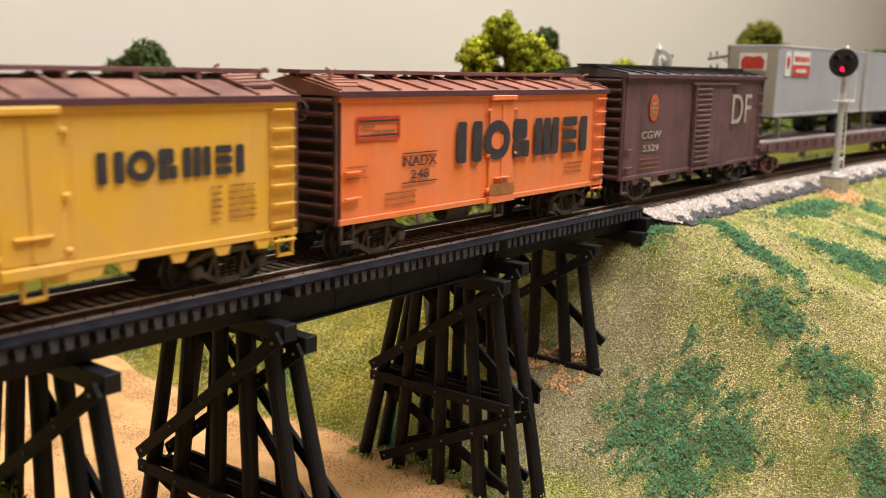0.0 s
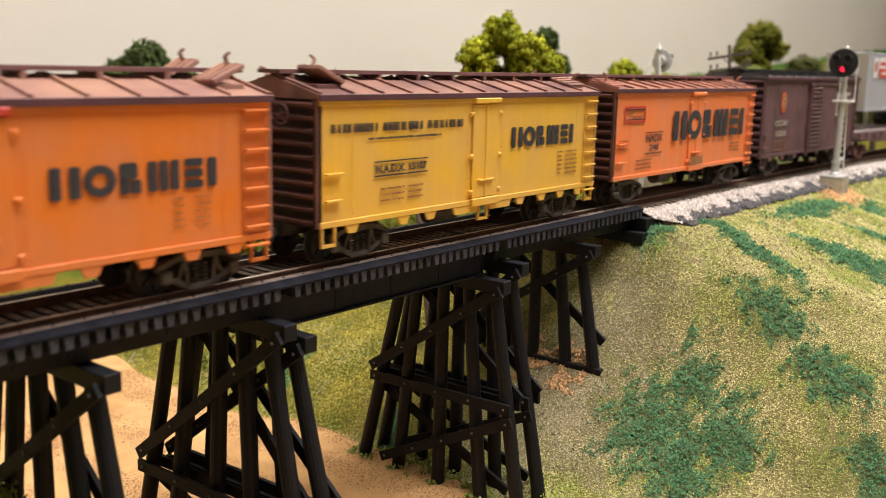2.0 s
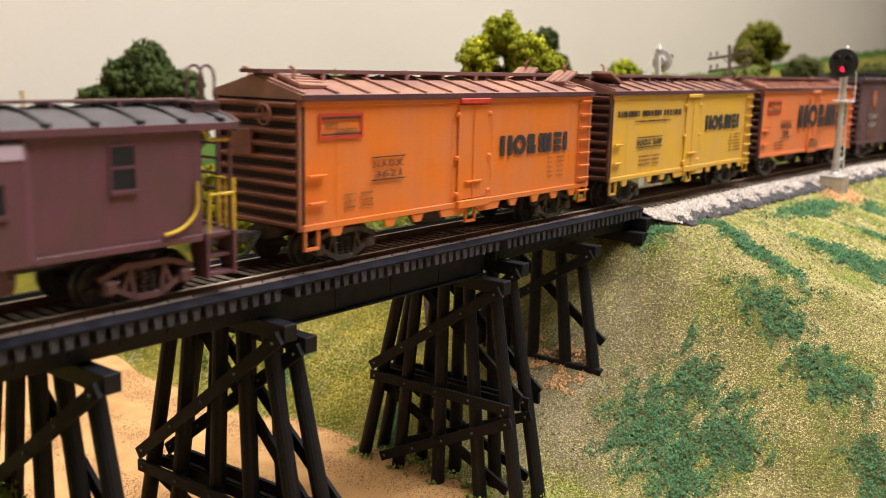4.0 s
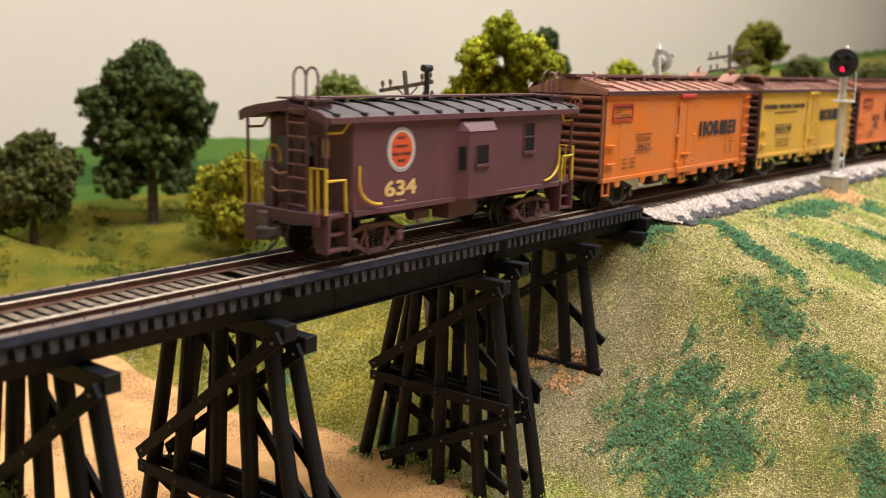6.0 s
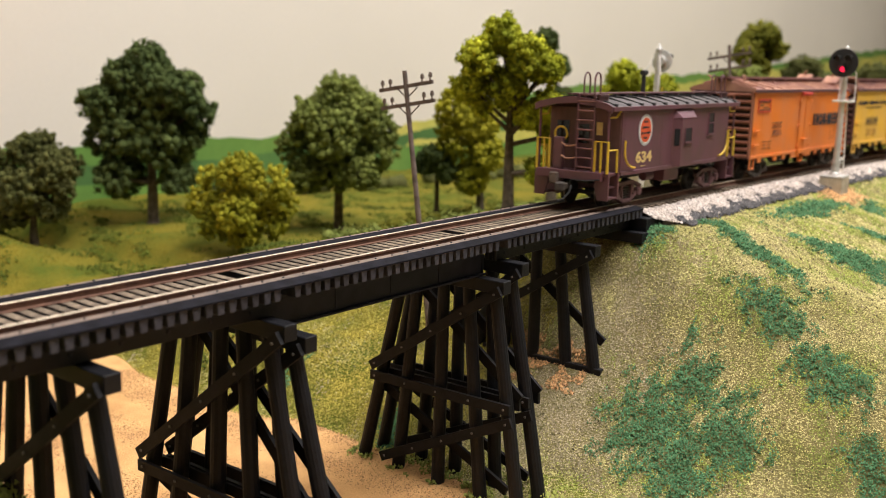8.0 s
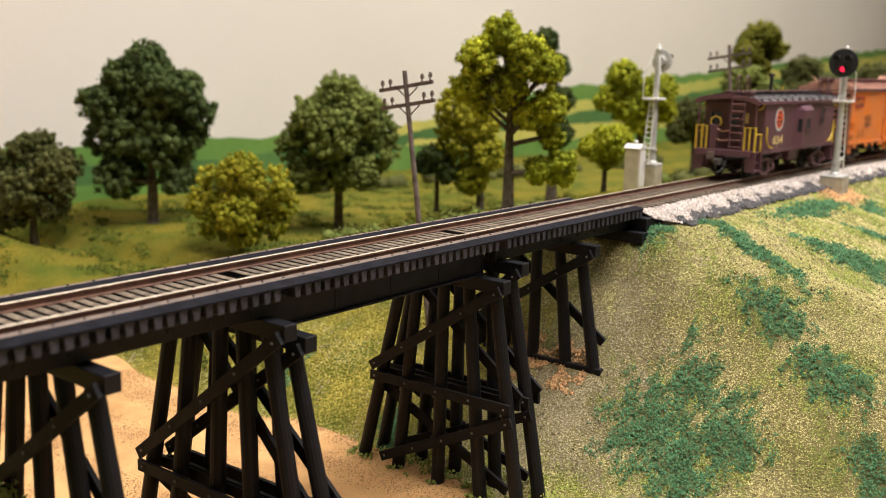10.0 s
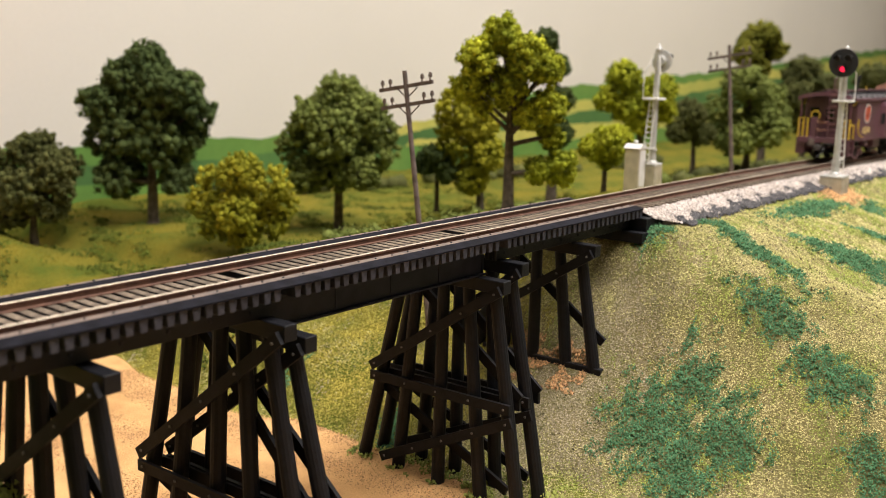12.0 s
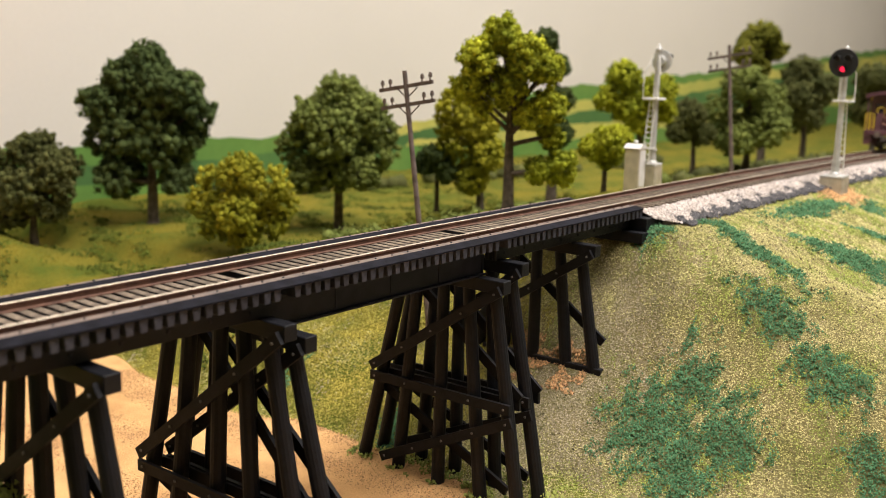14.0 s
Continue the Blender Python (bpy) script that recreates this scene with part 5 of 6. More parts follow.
        part("cut_lever", chain(B(), [(xo + s * 1.6, -14, 12), (xo + s * 2.4, -8, 11.2), (xo + s * 2.4, -2, 11.2), (xo + s * 2.2, -1, 9)], 0.3, 5), M["black"], plat)
        coupler(car, s * (h + 10.5), s)
    part("herald", lathe_disc(-h + 19.4, 29.9, 6.0, 6.3, -16.25), M["trailer"], car, "grey ring of a round herald")
    part("herald_border", lathe_disc(-h + 19.4, 29.9, 5.1, 5.4, -16.31), M["whitep"], car, "white inner ring of the herald")
    part("herald_centre", lathe_disc(-h + 19.4, 29.9, 4.6, 4.9, -16.37), M["heraldred"], car, "orange-red herald centre")
    for z, wide in ((32.8, 2.0), (30.5, 3.2), (28.3, 4.0), (26.4, 1.6)):
        bars("herald_lettering", car, -h + 19.4 - wide, -h + 19.4 + wide, z, 1.3, -16.5, M["ink"], int(z * 10), 0.2, 0.7)
    text_mesh("car_number", "634", -h + 12.6, 17.0, 13.6, 4.5, -16.2, M["ink_gold"], car, bold=0.03)
    bars("data_lettering", car, -h + 17, -h + 21.6, 15.4, 0.6, -16.2, M["ink_gold"], 141)
    part("centre_sill", box(B(), -h, h, -3, 3, 8.6, 13.2), M["truck"], car)
    part("battery_box", box(B(), -6, 8, -13, -6, 7.0, 13.2, 0.3), M["maroon"], car)
    part("brake_tank", rod(B(), (-2, -9, 9.5), (10, -9, 9.5), 3.2, 14), M["maroon"], car)
    part("brake_cylinder", rod(B(), (-22, -11, 10), (-15, -11, 10), 1.8, 12), M["maroon"], car)
    sets = []
    for s in (-1, 1):
        sets += truck(car, s * (h - 12.5), M["carbrown"])
    return car, sets


cb, ws = caboose()
TRAIN.append((cb, -219.2, ws))

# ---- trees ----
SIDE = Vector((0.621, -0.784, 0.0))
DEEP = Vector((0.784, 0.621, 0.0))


def leaves(name, centres, radii, per, size, material, parent):
    """Crown of small leaf flakes round many little clumps, with a rough core in each clump."""
    c = np.repeat(np.asarray(centres, float), per, 0)
    r = np.repeat(np.asarray(radii, float), per)
    n = len(c)
    d = RNG.normal(size=(n, 3))
    d /= np.linalg.norm(d, axis=1)[:, None]
    p = c + d * (r * (0.5 + 0.65 * RNG.random(n)))[:, None]
    t = np.cross(d, RNG.normal(size=(n, 3)))
    t /= np.linalg.norm(t, axis=1)[:, None]
    b = np.cross(d, t) + d * (RNG.random(n) - 0.3)[:, None] * 0.9
    s = (size * (0.6 + 0.8 * RNG.random(n)))[:, None]
    v = np.stack([p - t * s * 0.6, p + t * s * 0.6, p + b * s * 1.1], 1).reshape(-1, 3)
    f = np.arange(n * 3).reshape(-1, 3)
    ico = bmesh.new()
    bmesh.ops.create_icosphere(ico, subdivisions=1, radius=1.0)
    iv = np.array([q.co[:] for q in ico.verts])
    jf = np.array([[q.index for q in g.verts] for g in ico.faces])
    ico.free()
    m = len(centres)
    cv = np.asarray(centres)[:, None] + iv[None] * (np.asarray(radii)[:, None, None] * (0.5 + 0.35 * RNG.random((m, len(iv), 1))))
    cf = jf[None] + len(v) + len(iv) * np.arange(m)[:, None, None]
    me = bpy.data.meshes.new(name)
    allv = np.concatenate([v, cv.reshape(-1, 3)]) * MM
    allf = np.concatenate([f, cf.reshape(-1, 3)])
    me.vertices.add(len(allv))
    me.vertices.foreach_set("co", allv.ravel())
    me.loops.add(allf.size)
    me.loops.foreach_set("vertex_index", allf.ravel().astype(np.int32))
    me.polygons.add(len(allf))
    me.polygons.foreach_set("loop_start", np.arange(0, allf.size, 3, dtype=np.int32))
    me.update(calc_edges=True)
    me.materials.append(material)
    ob = new(name, me)
    ob.parent = parent
    return ob


def tree(label, leaf, xy, z, lobes):
    """lobes: sideways offset, height over the foot, radius."""
    ground_z = float(height(*xy))
    t = thing("tree", label, "tree", (xy[0], xy[1], 0), "model trees")
    foot = min(z, ground_z) - 2
    top = max(w for u, w, r in lobes)
    size = max(w + r for u, w, r in lobes)
    rb = size * 0.026 + 0.6
    mid = [u for u, w, r in lobes if w > top * 0.5]
    lean = sum(mid) / max(1, len(mid)) * 0.5
    fork = z + min(w - r * 0.4 for u, w, r in lobes) + size * 0.12
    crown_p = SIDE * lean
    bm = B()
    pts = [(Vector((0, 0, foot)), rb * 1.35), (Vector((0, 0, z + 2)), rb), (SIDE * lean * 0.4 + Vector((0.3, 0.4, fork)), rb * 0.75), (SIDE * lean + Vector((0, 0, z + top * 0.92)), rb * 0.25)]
    for (p, r0), (q, r1) in zip(pts, pts[1:]):
        rod(bm, p, q, r0, 10, r1)
    trunk = part("trunk", bm, M["bark"], t)
    cs, rs = [], []
    for u, w, r in lobes:
        v = RNG.uniform(-0.55, 0.55) * r
        for vv in ((v, v - 1.0 * r, v + 1.0 * r) if abs(u) < size * 0.22 else (v,)):
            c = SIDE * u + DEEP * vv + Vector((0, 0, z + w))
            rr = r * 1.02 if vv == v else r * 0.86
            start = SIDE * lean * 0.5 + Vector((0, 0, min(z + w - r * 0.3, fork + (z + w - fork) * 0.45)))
            part("limb", rod(B(), start, c, rb * 0.42, 7, rb * 0.12), M["bark"], trunk)
            fine = leaf in ("leaf_mid", "leaf_grey", "leaf_olive")
            m = int((46 + rr * 2.2) * (1.7 if fine else 1.0))
            d = RNG.normal(size=(m, 3))
            d /= np.linalg.norm(d, axis=1)[:, None]
            k = rr * (0.42 + 0.45 * RNG.random(m))[:, None]
            cs += list(np.array(c) + d * k)
            rs += list(rr * ((0.08 + 0.12 * RNG.random(m)) if fine else (0.14 + 0.15 * RNG.random(m))))
    per = max(24, int(42000 / len(cs)))
    leaves("crown", cs, rs, min(per, 150), (0.62 if fine else 0.8) + size * 0.004, M[leaf], t)
    return t


tree("tall dark-green foam tree with a bare lower trunk", "leaf_dark", (389, 376), -60, [(-1.5, 113.0, 15.0), (-12.0, 101.0, 15.0), (5.0, 99.0, 16.0), (21.0, 93.1, 17.5), (-27.0, 83.0, 17.5), (-14.0, 62.0, 18.0), (-2.8, 81.3, 23.8), (34.0, 79.0, 14.5), (-33.3, 57.5, 16.6), (11.1, 57.5, 23.0), (-19.8, 33.7, 17.8), (15.9, 31.7, 13.9), (28.9, 61.4, 12.7)])
tree("grey-green rounded model tree in the field", "leaf_grey", (312, 396), -60, [(0.0, 54.1, 14.7), (-15.5, 41.3, 16.6), (14.0, 41.3, 16.6), (0.0, 30.2, 19.2), (20.3, 28.4, 10.3), (-21.4, 26.5, 16.6), (-11.1, 13.6, 12.9), (11.8, 15.5, 10.3)])
tree("low bushy olive-yellow model tree", "leaf_olive", (369, 253), -60, [(-1.7, 48.9, 14.4), (-18.8, 39.4, 15.4), (15.4, 41.1, 15.4), (-1.7, 27.4, 17.1), (-26.3, 29.1, 11.6), (22.2, 29.1, 11.6), (-17.0, 16.5, 12.0), (17.0, 17.5, 12.0), (0.0, 13.0, 12.0)])
tree("broad sage-green model tree with a forked trunk", "leaf_mid", (455, 260), -60, [(0.0, 92.0, 18.0), (-15.4, 77.7, 19.4), (16.4, 79.6, 19.4), (0.0, 68.0, 23.1), (-26.0, 58.5, 17.0), (26.5, 57.5, 17.0), (-19.2, 39.2, 16.1), (17.3, 43.0, 15.4), (0.0, 43.0, 18.4), (30.0, 70.0, 12.5), (-25.0, 72.0, 12.0)])
tree("tall lime-green foam tree with open branches", "leaf_lime", (418, 96), -20, [(-6.5, 89.5, 12.0), (-18.5, 77.0, 12.5), (6.4, 78.0, 14.0), (17.6, 72.8, 10.0), (-22.0, 62.5, 11.2), (-2.7, 62.2, 14.0), (19.7, 53.1, 11.5), (8.5, 48.5, 9.1), (-15.8, 53.1, 6.7), (21.5, 37.9, 7.9), (26.7, 21.2, 11.5), (14.6, 19.7, 7.9)])
tree("rounded olive model tree behind the bridge", "leaf_olive", (521, 190), -35, [(-19.3, 59.9, 15.5), (-1.9, 52.2, 17.4), (-17.4, 36.7, 16.2), (3.9, 30.9, 15.5), (-5.8, 13.5, 14.7), (-23.2, 48.3, 10.0)])
tree("small dark-green round model tree", "leaf_dark", (511, 220), -33, [(-0.8, 21.6, 14.1), (-9.4, 19.6, 8.6), (7.1, 13.7, 8.6)])
tree("slim dark-green tree behind the lime tree", "leaf_dark", (612, 190), -35, [(-8.6, 107.9, 10.3), (1.3, 89.9, 10.3), (4.3, 66.3, 10.3), (4.3, 40.7, 11.1)])
tree("small lime-green model tree beside the track", "leaf_lime", (524, 97), -20, [(-0.7, 30.6, 11.3), (8.8, 31.7, 9.2), (-8.5, 25.7, 9.2), (1.1, 21.1, 9.9)])
tree("bushy lime-green tree behind the signal", "leaf_lime", (637, 131), -18, [(-14.6, 66.6, 13.7), (-27.0, 49.9, 11.7), (-8.3, 45.8, 15.8), (8.3, 56.2, 15.8), (0.0, 35.4, 13.3), (14.6, 43.7, 10.8)])
tree("small dark grey-green model tree", "leaf_grey", (738, 134), -19, [(-4.6, 39.4, 13.9), (-11.6, 23.2, 12.1), (5.6, 23.2, 12.1)])
tree("rounded sage-green tree by the pole line", "leaf_mid", (776, 104), -16, [(-10.3, 61.0, 18.5), (9.4, 49.0, 19.5), (-23.0, 39.0, 18.0), (8.0, 25.8, 21.0), (-14.1, 17.0, 18.0), (20.0, 33.0, 16.0)])
tree("tall dark lime-green tree in the distance", "leaf_moss", (951, 156), -31, [(-10.0, 119.0, 17.5), (-26.0, 103.0, 15.0), (2.0, 108.0, 15.5), (-12.0, 88.0, 14.0), (-20.0, 114.0, 13.0)])
tree("grey-green tree at the far field", "leaf_grey", (960, 118), -14, [(-5.6, 69.8, 18.4), (-16.8, 47.5, 18.4), (11.2, 53.1, 21.2), (0.0, 27.9, 21.2)])
tree("grey-green tree at the end of the field", "leaf_grey", (1068, 81), -14, [(-8.9, 65.4, 19.0), (8.9, 47.6, 23.8), (-8.9, 29.7, 17.8)])



def hedge(label, leaf, x0, y0, x1, y1, n, r):
    t = thing("hedge", label, "bush")
    k = RNG.random(n)
    x, y = x0 + (x1 - x0) * k + RNG.normal(size=n) * 4, y0 + (y1 - y0) * k + RNG.normal(size=n) * 4
    z = height(x, y) + r * 0.3
    leaves("foliage", np.stack([x, y, z], -1), r * (0.5 + 0.7 * RNG.random(n)), 60, 1.4, M[leaf], t)


hedge("low dark-green undergrowth behind the bridge", "leaf_mid", 380, 190, 560, 170, 60, 6)
hedge("dense dark-green undergrowth along the pole line", "leaf_grey", 690, 128, 1000, 96, 90, 9)
hedge("grey-green shrubs behind the pole line", "leaf_mid", 700, 160, 900, 140, 46, 11)
hedge("dark olive undergrowth behind the lime tree", "leaf_moss", 470, 225, 640, 190, 46, 7)
hedge("low dark shrubs at the foot of the backdrop", "leaf_dark", 480, 450, 560, 440, 26, 9)
hedge("shrubs along the far edge of the field", "leaf_grey", 560, 420, 1100, 330, 80, 12)
bush = thing("bush", "small green bush at the road's edge", "bush")
leaves("foliage", [(100, 20, -50), (97, 22, -54), (101, 17, -58)], [5.0, 6, 7], 260, 1.2, M["leaf_mid"], bush)
part("stem", rod(B(), (99, 20, -95), (99, 20, -54), 1.2, 8, 0.8), M["bark"], bush)


# ---- poles, signals, relay box ----
def pole(foot, top, arms, arm_len, label):
    p = thing("utility_pole", label, "utility pole", group="pole line")
    f, t = Vector(foot), Vector(top)
    part("shaft", rod(B(), f, t, 1.35, 10, 1.0), M["pole"], p)
    d = (t - f).normalized()
    across = Vector((-0.10, 1.0, 0)).normalized()
    for drop in arms:
        c = t - d * drop
        dip = Vector((0, 0, -0.085 * arm_len))
        a, b = c + across * arm_len / 2 + dip, c - across * arm_len / 2 - dip
        arm = part("crossarm", beam(B(), a, b, 1.3, 1.5, (1, 0, 0)), M["pole"], p)
        for k in (0.05, 0.2, 0.8, 0.95):
            q = a + (b - a) * k
            part("insulator", lathe(B(), [(0.35, 0), (0.35, 1.4), (0.85, 1.6), (0.75, 2.8), (0.4, 3.6)], 8, "z"), M["pole"], arm, at=q + Vector((0, 0, 0.6)))
        for s in (-1, 1):
            part("brace", rod(B(), c + across * s * arm_len * 0.22, c - d * 5.0, 0.3, 5), M["pole"], arm)
    return p


pole((299.5, 50.5, -67), (308.0, 75.6, 50.6), (6.5, 14.2), 27.0, "leaning brown wooden utility pole with two crossarms")
pole((583, 39, -14), (592, 51, 70), (6.5, 14.5), 27.0, "brown wooden utility pole farther along the track")


def signal(x, y, base, head_dir, label, lit, short=0.0):
    """Silver searchlight-style signal mast with ladder, platform and round target; head_dir is -1 when it faces the bridge."""
    s = thing("railway_signal", label, "railway signal", (x, y, base), "track signals")
    f = 1.0 if lit else 0.72
    part("foundation", prism(B(), [(-7.2 * f, -6), (7.2 * f, -6), (6.4 * f, 9), (-6.4 * f, 9)], "y", -6.0 * f, 6.0 * f), M["concrete"], s)
    part("base_plate", box(B(), -6.6 * f, 6.6 * f, -6.0 * f, 6.0 * f, 9, 10.4, 0.3), M["silver"], s)
    part("collar", lathe(B(), [(3.0, 10.4), (2.9, 11.2), (2.2, 12.0), (2.1, 17), (2.5, 17.3), (2.5, 18.4)], 14, "z"), M["silver"], s)
    part("mast", rod(B(), (0, 0, 12), (0, 0, 77 - short), 1.75, 14, 1.55), M["silver"], s)
    part("finial", lathe(B(), [(1.9, 77 - short), (1.9, 78 - short), (1.3, 79 - short), (0.8, 80.2 - short), (0.2, 81 - short)], 12, "z"), M["silver"], s)
    d, zt = head_dir, 71.6 - short
    tgt = part("target", rod(B(), (d * 4.2, 0, zt), (d * 5.0, 0, zt), 7.7 if lit else 6.0, 32), M["black" if lit else "silver"], s, "round target plate")
    part("hub", rod(B(), (d * 0.5, 0, zt), (d * 4.2, 0, zt), 3.0, 14), M["silver"] if not lit else M["black"], tgt)
    for yy, zz, kind in ((0.0, zt - 3.3, "lens_red" if lit else "lens_dark"), (-3.0, zt + 2.4, "lens_dark"), (3.0, zt + 2.4, "lens_dark")):
        part("lens", rod(B(), (d * 5.0, yy, zz), (d * 5.5, yy, zz), 1.35, 16), M[kind], tgt, "glowing red lens" if kind == "lens_red" else "unlit lens")
        hood = B()
        n = 12
        for i in range(n):
            a0, a1 = math.radians(-20 + 220 * i / n), math.radians(-20 + 220 * (i + 1) / n)
            q = [(d * 5.0, yy + 1.8 * math.cos(a), zz + 1.8 * math.sin(a)) for a in (a0, a1)]
            w = [(d * 8.4, yy + 1.8 * math.cos(a), zz + 1.8 * math.sin(a)) for a in (a0, a1)]
            w2 = [(d * 8.4, yy + 1.6 * math.cos(a), zz + 1.6 * math.sin(a)) for a in (a0, a1)]
            q2 = [(d * 5.0, yy + 1.6 * math.cos(a), zz + 1.6 * math.sin(a)) for a in (a0, a1)]
            vs = [hood.verts.new(p) for p in (*q, *w, *w2, *q2)]
            for f in ((0, 1, 3, 2), (2, 3, 5, 4), (4, 5, 7, 6)):
                hood.faces.new([vs[k] for k in f])
        part("hood", hood, M["black"], tgt)
    part("platform", box(B(), *sorted((-d * 7.5, d * 3.0)), -4.6, 4.6, 50.4 - short, 51.6 - short, 0.2), M["whitep"], s)
    x0, x1 = -d * 8.5, -d * 3.0
    bm = B()
    for yy in (-1.9, 1.9):
        rod(bm, (x0, yy, 10.6), (x1, yy, 51.4 - short), 0.35, 6)
    lad = part("ladder", bm, M["whitep"], s)
    for i in range(12):
        k = (i + 0.7) / 12
        part("rung", rod(B(), (x0 + (x1 - x0) * k, -1.9, 10.6 + (40.8 - short) * k), (x0 + (x1 - x0) * k, 1.9, 10.6 + (40.8 - short) * k), 0.3, 6), M["whitep"], lad)
    part("brace", box(B(), *sorted((0, x0 * 0.8)), -1.8, 1.8, 18.4, 19.3), M["whitep"], s)
    for yy in (-4.2, 4.2):
        part("railing", chain(B(), [(-d * 6.8, yy, 51.4 - short), (-d * 7.6, yy, 58 - short), (-d * 6.0, yy, 66 - short), (-d * 2.0, yy * 0.4, 74 - short)], 0.3, 5), M["whitep"], s)
    return s


signal(550, -33, -11.8, -1, "silver signal mast with a glowing red light", True)
signal(490, 49, -8, 1, "silver signal mast with its target turned away", False, 5.0)
rb = thing("relay_box", "cream metal relay box standing beside the track", "relay box", (456, 42, -9))
part("cabinet", box(B(), -3.8, 3.8, -4.2, 4.2, -6, 22.0, 0.3), M["beige"], rb)
part("lid", prism(B(), [(-4.4, 22), (4.4, 22), (1.4, 24.2), (-1.4, 24.2)], "y", -4.8, 4.8), M["whitep"], rb)
part("vent_cap", lathe(B(), [(1.0, 24.2), (1.0, 25.0), (1.4, 25.2), (1.0, 26.0)], 10, "z"), M["whitep"], rb)
part("cabinet_door", box(B(), -3.1, 3.1, -4.55, -4.22, 2, 21, 0.15), M["whitep"], rb)
part("door_handle", box(B(), 1.8, 2.4, -5.0, -4.56, 11, 15), M["silver"], rb)

# ---- ballast and turf ----
def bed_z(x, yc):
    a = np.abs(yc)
    z = np.interp(a, [0, 15, 19, 27, 32, 40], [-3.5, -3.6, -4.6, -7.9, -8.9, -9.2])
    return z


bm = B()
xs = [X_END + 3.4 + i * 12 for i in range(90)]
prof = [(-27, -9.6), (-19, -5.2), (-15, -4.0), (15, -4.0), (19, -5.2), (27, -9.6)]
rings = [[bm.verts.new(track(x, y * min(1, 0.62 + (x - X_END) / 60), z)) for y, z in prof] for x in xs]
for a, b in zip(rings, rings[1:]):
    for i in range(len(prof) - 1):
        bm.faces.new((a[i], b[i], b[i + 1], a[i + 1]))
tagged(part("roadbed", bm, M["ballast_brown"]), "brown ballasted roadbed under the track", "roadbed", kind="structure")


def strip(n, x0, x1, y0, y1, power=1.6):
    x = x0 + (x1 - x0) * RNG.random(n) ** power
    y = RNG.uniform(y0, y1, n)
    d = np.maximum(0, x - BEND)
    z = bed_z(x, y)
    return np.stack([x + y * np.sin(CURVE * d), -CURVE * d * d / 2 + y, z], -1)


def along(p):
    """Distance of points from the track's middle line."""
    return p[:, 1] + CURVE * np.maximum(0, p[:, 0] - BEND) ** 2 / 2


def ragged(p, s, seed):
    return blotch(p[:, 0], p[:, 1], s, seed) + 0.6 * blotch(p[:, 0], p[:, 1], s / 4, seed + 1)


pts = strip(46000, X_END + 3, 1200, -29, -13.6)
lim = -24.6 + 3.2 * ragged(pts, 30, 41) + 2.0 * RNG.normal(size=len(pts))
pts = pts[(along(pts) > lim) & (RNG.random(len(pts)) < smooth(-13.4, -16.0, along(pts) + 1.5 * ragged(pts, 14, 45)))]
pts = pts[pts[:, 0] - X_END - 4 > 5 * RNG.random(len(pts)) - 2 + np.maximum(0, -20.5 - pts[:, 1]) * 1.1]
pts[:, 2] += 0.5 * RNG.random(len(pts))
grains("ballast_white", pts, 0.6, M["ballast"], "coarse white ballast stones along the track", "ballast")
pts = strip(9000, X_END + 3, 1000, 14.2, 30)
grains("ballast_far", pts, 0.9, M["ballast_brown"], "brown ballast stones beyond the track", "ballast")
pts = strip(20000, X_END + 6, 1000, -14, 14)
grains("ballast_middle", pts, 0.55, M["ballast_brown"], "fine brown ballast between the ties", "ballast", lift=0.1)
pts = strip(22000, X_END + 16, 1000, -32.5, -20.0)
lim = -26.0 + 3.2 * ragged(pts, 30, 41) + 1.8 * RNG.normal(size=len(pts))
low = -29.6 + 1.6 * ragged(pts, 22, 47) + 1.2 * RNG.normal(size=len(pts))
pts = pts[(along(pts) < lim) & (along(pts) > low)]
pts[:, 2] = np.maximum(pts[:, 2], height(pts[:, 0], pts[:, 1]))
pts[:, 2] += 0.35
grains("cinders", pts, 0.7, M["cinder"], "black cinders edging the white ballast", "cinders")


def scatter(n, x0, x1, y0, y1):
    x, y = RNG.uniform(x0, x1, n), RNG.uniform(y0, y1, n)
    return x, y


def on_ground(x, y):
    return np.stack([x, y, height(x, y)], -1)


def bare(x, y):
    """Share of bare straw soil: close to the bridge end and along the upper bank."""
    yc = y + CURVE * np.maximum(0, x - BEND) ** 2 / 2
    return (1 - smooth(-10, 10, y)) * np.exp(-(((x - 298) / 42.0) ** 2 + ((yc + 21) / 30.0) ** 2))


# dark green clumps: centre x, y, half lengths, turn
CLUMPS = ((312, -60, 12, 11, 0.0), (293, -54, 19, 17, 0.0), (300, -78, 14, 13, 0.0), (284, -68, 13, 15, 0.2), (367, -58, 29, 6.5, 1.22), (341, -76, 17, 8, 1.5), (331, -101, 18, 9, 1.57),
          (478, -44, 46, 8, -0.05), (409, -84, 24, 11, 1.6), (348, -23, 9, 7, 0.0), (314, -123, 11, 8, 1.2), (545, -56, 16, 6, 0.3), (262, 40, 9, 6, 0.4),
          (272, 108, 12, 6, 0.2), (640, -60, 25, 8, 0.2), (470, -84, 22, 8, 1.3))


def clump_mask(x, y, seed=11):
    m = np.full_like(x, -1.0)
    w = 0.17 * blotch(x, y, 14, seed) + 0.16 * blotch(x, y, 5, seed + 1) + 0.10 * blotch(x, y, 2.5, seed + 2)
    for cx, cy, a, b, t in CLUMPS:
        dx, dy = x - cx, y - cy
        u, v = dx * np.cos(t) + dy * np.sin(t), -dx * np.sin(t) + dy * np.cos(t)
        m = np.maximum(m, 1.15 - np.sqrt((u / a) ** 2 + (v / b) ** 2))
    return np.where(m > -0.4, m + 1.5 * w - 0.12, -1)


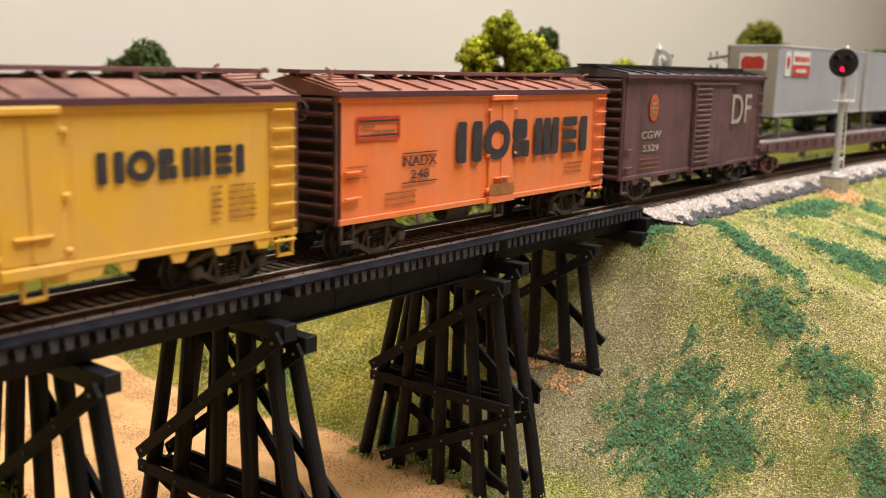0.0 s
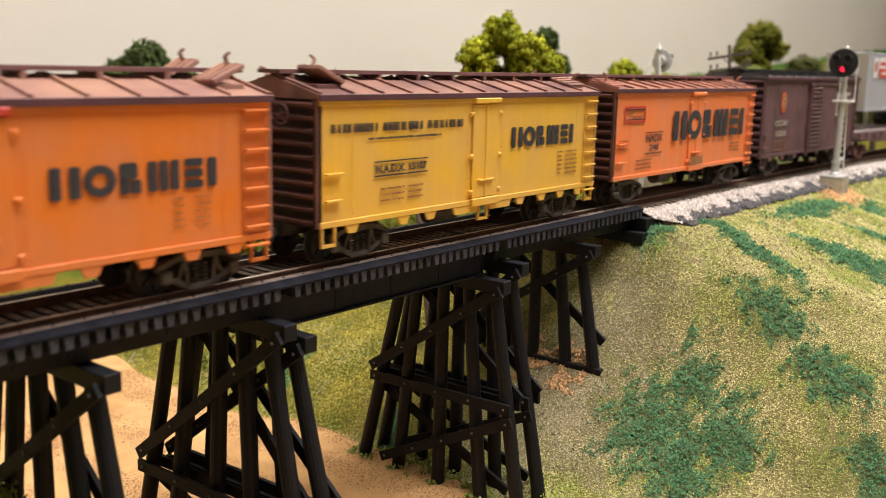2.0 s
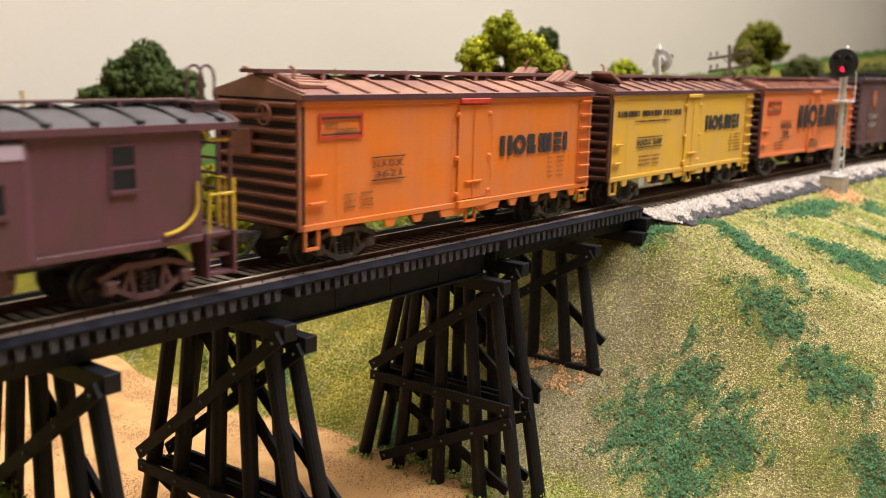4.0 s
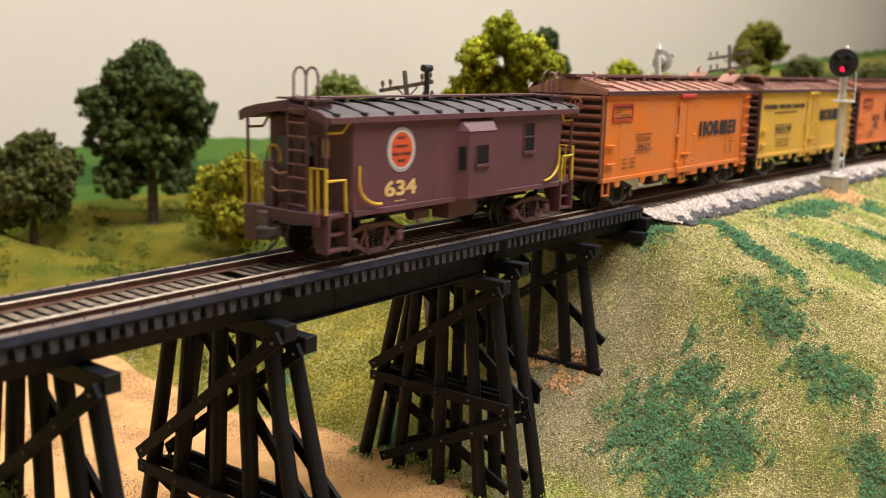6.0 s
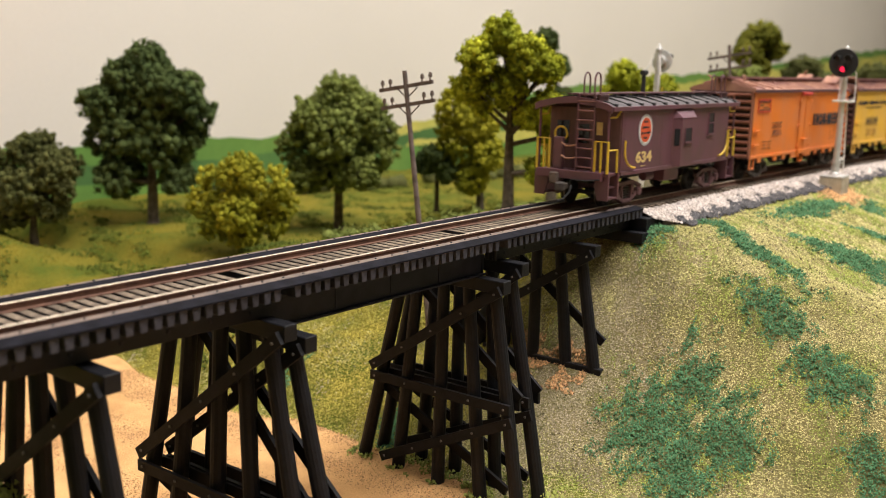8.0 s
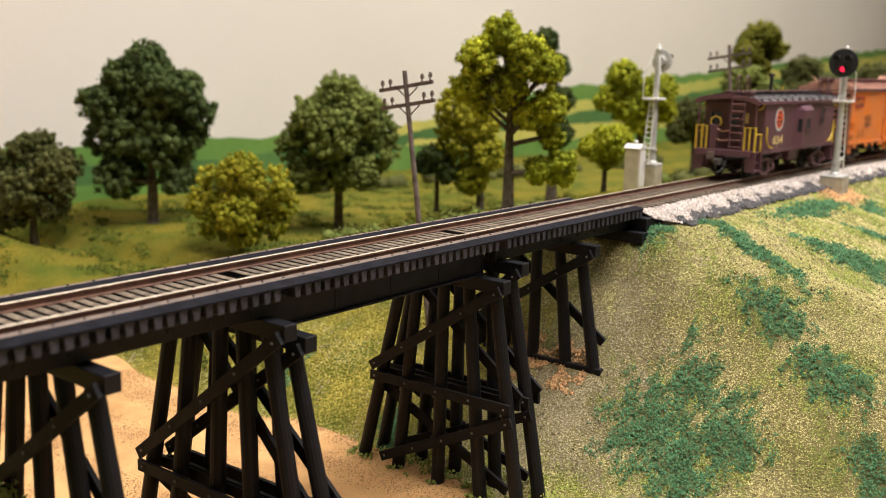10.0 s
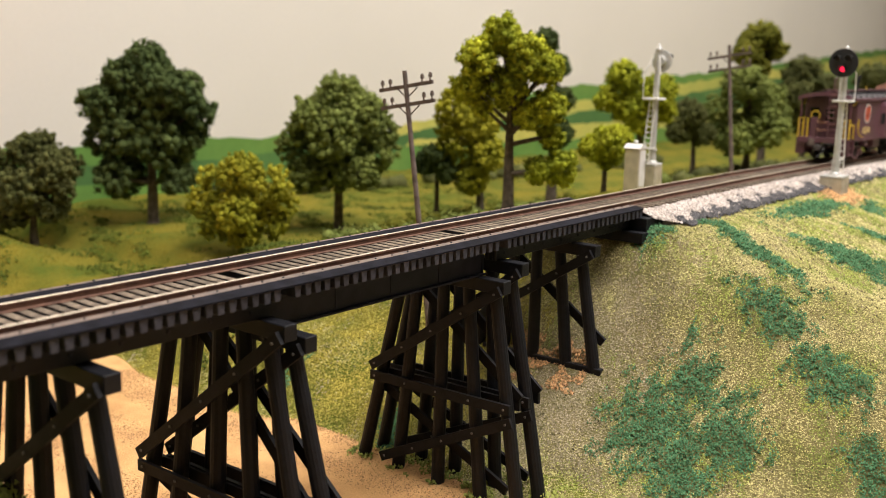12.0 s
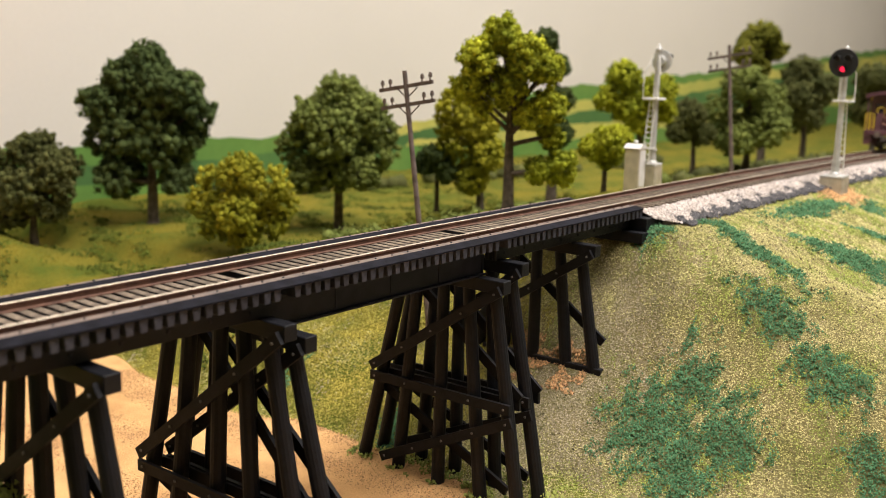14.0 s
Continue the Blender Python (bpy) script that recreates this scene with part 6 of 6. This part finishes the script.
def off_track(x, y):
    yc = y + CURVE * np.maximum(0, x - BEND) ** 2 / 2
    return (np.abs(yc) > np.interp(x, [347, 352, 378], [19.0, 21.0, 27.6]) + 1.6 * np.sin(x / 7.0) + 1.2 * np.sin(x / 2.9)) | (x < 347)


for (x0, x1, y0, y1, n, size) in ((240, 420, -160, 60, 330000, 0.31), (420, 760, -170, -28, 95000, 0.52), (240, 345, 60, 260, 55000, 0.5)):
    x, y = scatter(n, x0, x1, y0, y1)
    ok = (x > EDGE(y) - 1.0) & off_track(x, y)
    x, y = x[ok], y[ok]
    g = clump_mask(x, y) > 0.42
    b = bare(x, y) + 0.22 * blotch(x, y, 25, 5) + 0.12 * blotch(x, y, 8, 6) + 0.2 * RNG.normal(size=len(x)) > 0.45
    o = blotch(x, y, 38, 21) + 0.5 * blotch(x, y, 9, 22) + 0.45 * RNG.normal(size=len(x)) + 0.9 * smooth(-0.45, 0.35, clump_mask(x, y)) > 0.62 - 0.35 * smooth(400, 480, x) - 1.4 * smooth(5, 50, y)
    sel = ~g & b
    grains("turf_bare", on_ground(x[sel], y[sel]), size, M["turf_bare"], "bare straw-coloured ground cover on the bank", "ground cover", flat=0.6)
    sel = ~g & ~b & ~o
    grains("turf_straw", on_ground(x[sel], y[sel]), size, M["turf"], "fine straw-coloured turf on the bank", "turf", flat=0.6)
    o = o | (y > 12)
    back = y > 2 + 4 * blotch(x, y, 20, 33)
    sel = ~g & ~b & o & back
    if sel.any():
        grains("turf_golden", on_ground(x[sel], y[sel]), size * 1.1, M["turf_gold"], "golden-olive turf on the slope beyond the bridge", "turf", flat=0.7)
    sel = ~g & ~b & o & ~back
    if sel.any():
        grains("turf_olive", on_ground(x[sel], y[sel]), size * 1.1, M["turf_olive"], "olive-green turf on the bank", "turf", flat=0.7)
    x, y = scatter(int(n * 1.3), x0, x1, y0, y1)
    m = clump_mask(x, y)
    ok = (RNG.random(len(x)) < 0.7 * smooth(-0.15, 0.7, m)) & (x > EDGE(y) - 1.0) & off_track(x, y)
    x, y, m = x[ok], y[ok], m[ok]
    p = on_ground(x, y)
    p[:, 2] += RNG.random(len(x)) * (0.5 + np.clip(m, 0, 0.6) * (2.0 + 1.4 * blotch(x, y, 6, 51)))
    grains("turf_clump", p, size * 1.15, M["turf_green"], "coarse dark-green turf clumps on the bank", "turf")
x, y = scatter(10000, 250, 430, -160, 60)
ok = off_track(x, y) & (clump_mask(x, y) < 0.1)
grains("litter", on_ground(x[ok], y[ok]), 0.42, M["crumb"], "dark brown crumbs of litter in the turf", "litter", lift=0.6)
x, y = RNG.normal(247, 5.5, 2600), RNG.uniform(-42, 44, 2600)
ok = (x > 240) & (x < 262) & (blotch(x, y, 12, 61) > 0.1)
p = np.stack([x[ok], y[ok], np.maximum(height(x[ok], y[ok]), road_z(x[ok], y[ok]))], -1)
p[:, 2] += 1.4 * RNG.random(len(p))
grains("weeds", p, 0.6, M["turf_olive"], "olive weeds round the trestle posts", "weeds")
x, y = RNG.normal(551, 10, 1800), RNG.normal(-37, 4.5, 1800)
p = on_ground(x, y)
p[:, 2] += 0.5
grains("soil_patch", p[(y < -31)], 0.6, M["grit"], "bare reddish soil round the signal's foot", "soil")
x, y = RNG.uniform(292, 310, 2200), RNG.uniform(-23, 14, 2200)
p = on_ground(x, y)
p[:, 2] += 0.4
grains("soil_patch", p[blotch(x, y, 14, 71) > -0.2], 0.5, M["grit"], "bare reddish soil under the short bent", "soil")
x, y = scatter(75000, 150, 800, 40, 490)
ok = ((x > EDGE(y) + 10) | (y > 300)) & ((x > 340) | (y > 120))
x, y = x[ok], y[ok]
grains("field_grass", on_ground(x, y), 0.65, M["field"], "olive-green grass of the field behind the track", "grass", lift=0.1, flat=0.4)
x, y = scatter(60000, 230, 700, 140, 470)
ok = ((x > EDGE(y) + 10) | (y > 300)) & (blotch(x, y, 60, 81) + 0.7 * blotch(x, y, 17, 82) + 0.3 * RNG.normal(size=len(x)) > 0.75)
p = on_ground(x[ok], y[ok])
p[:, 2] += 2.2 * RNG.random(len(p))
grains("field_tufts", p, 0.9, M["field_tuft"], "darker green grass tufts scattered over the field", "grass")
x, y = scatter(130000, 70, 253, -60, 190)
p = np.stack([x, y, road_z(x, y)], -1)
p = p[(x < EDGE(y) - 1) & (RNG.random(len(x)) < 0.25 + 0.5 * np.sin(x / 4.5 + np.sin(y / 60)) + 0.8 * smooth(-20, 0, x - EDGE(y)))]
grains("road_grit", p, 0.36, M["grit"], "loose sandy grit on the dirt road", "grit", lift=0.1)

# ---- the train runs ----
TIMES = (0, 0.5, 1, 1.5, 2, 2.5, 3, 3.2, 5.3, 5.5, 6, 6.5, 7, 7.5, 8, 8.2, 10.5, 11, 12, 12.5, 14)
RUNS = (0, 36, 72.3, 110.0, 148.0, 186.0, 224.3, 239.3, 399.2, 414.7, 452.6, 490.9, 527.8, 564.1, 600.9, 615.8, 789.0, 826.0, 897.0, 931.5, 1022.0)


def motions():
    ts = [i / 10 for i in range(141)]
    run = np.interp(ts, TIMES, RUNS)
    run = np.convolve(np.pad(run, 3, mode="reflect", reflect_type="odd"), np.ones(7) / 7, mode="valid")
    for car, x0, sets in TRAIN:
        rows = []
        for t, s in list(zip(ts, run))[::5]:
            x, y, z = track(x0 + s)
            rows.append((t, pose(x * MM, y * MM, z * MM, 0, 0, track_yaw(x0 + s))))
        walk(car, rows)
        for w in sets:
            at = w.location.copy()
            walk(w, [(t, Matrix.Translation(at) @ Matrix.Rotation(s / 4.8, 4, "Y")) for t, s in zip(ts, run)])
    for tr, x0 in TRAILERS:
        rows = []
        for t, s in list(zip(ts, run))[::5]:
            x, y, z = track(x0 + s)
            rows.append((t, pose(x * MM, y * MM, z * MM, 0, 0, track_yaw(x0 + s + 69))))
        walk(tr, rows)


motions()
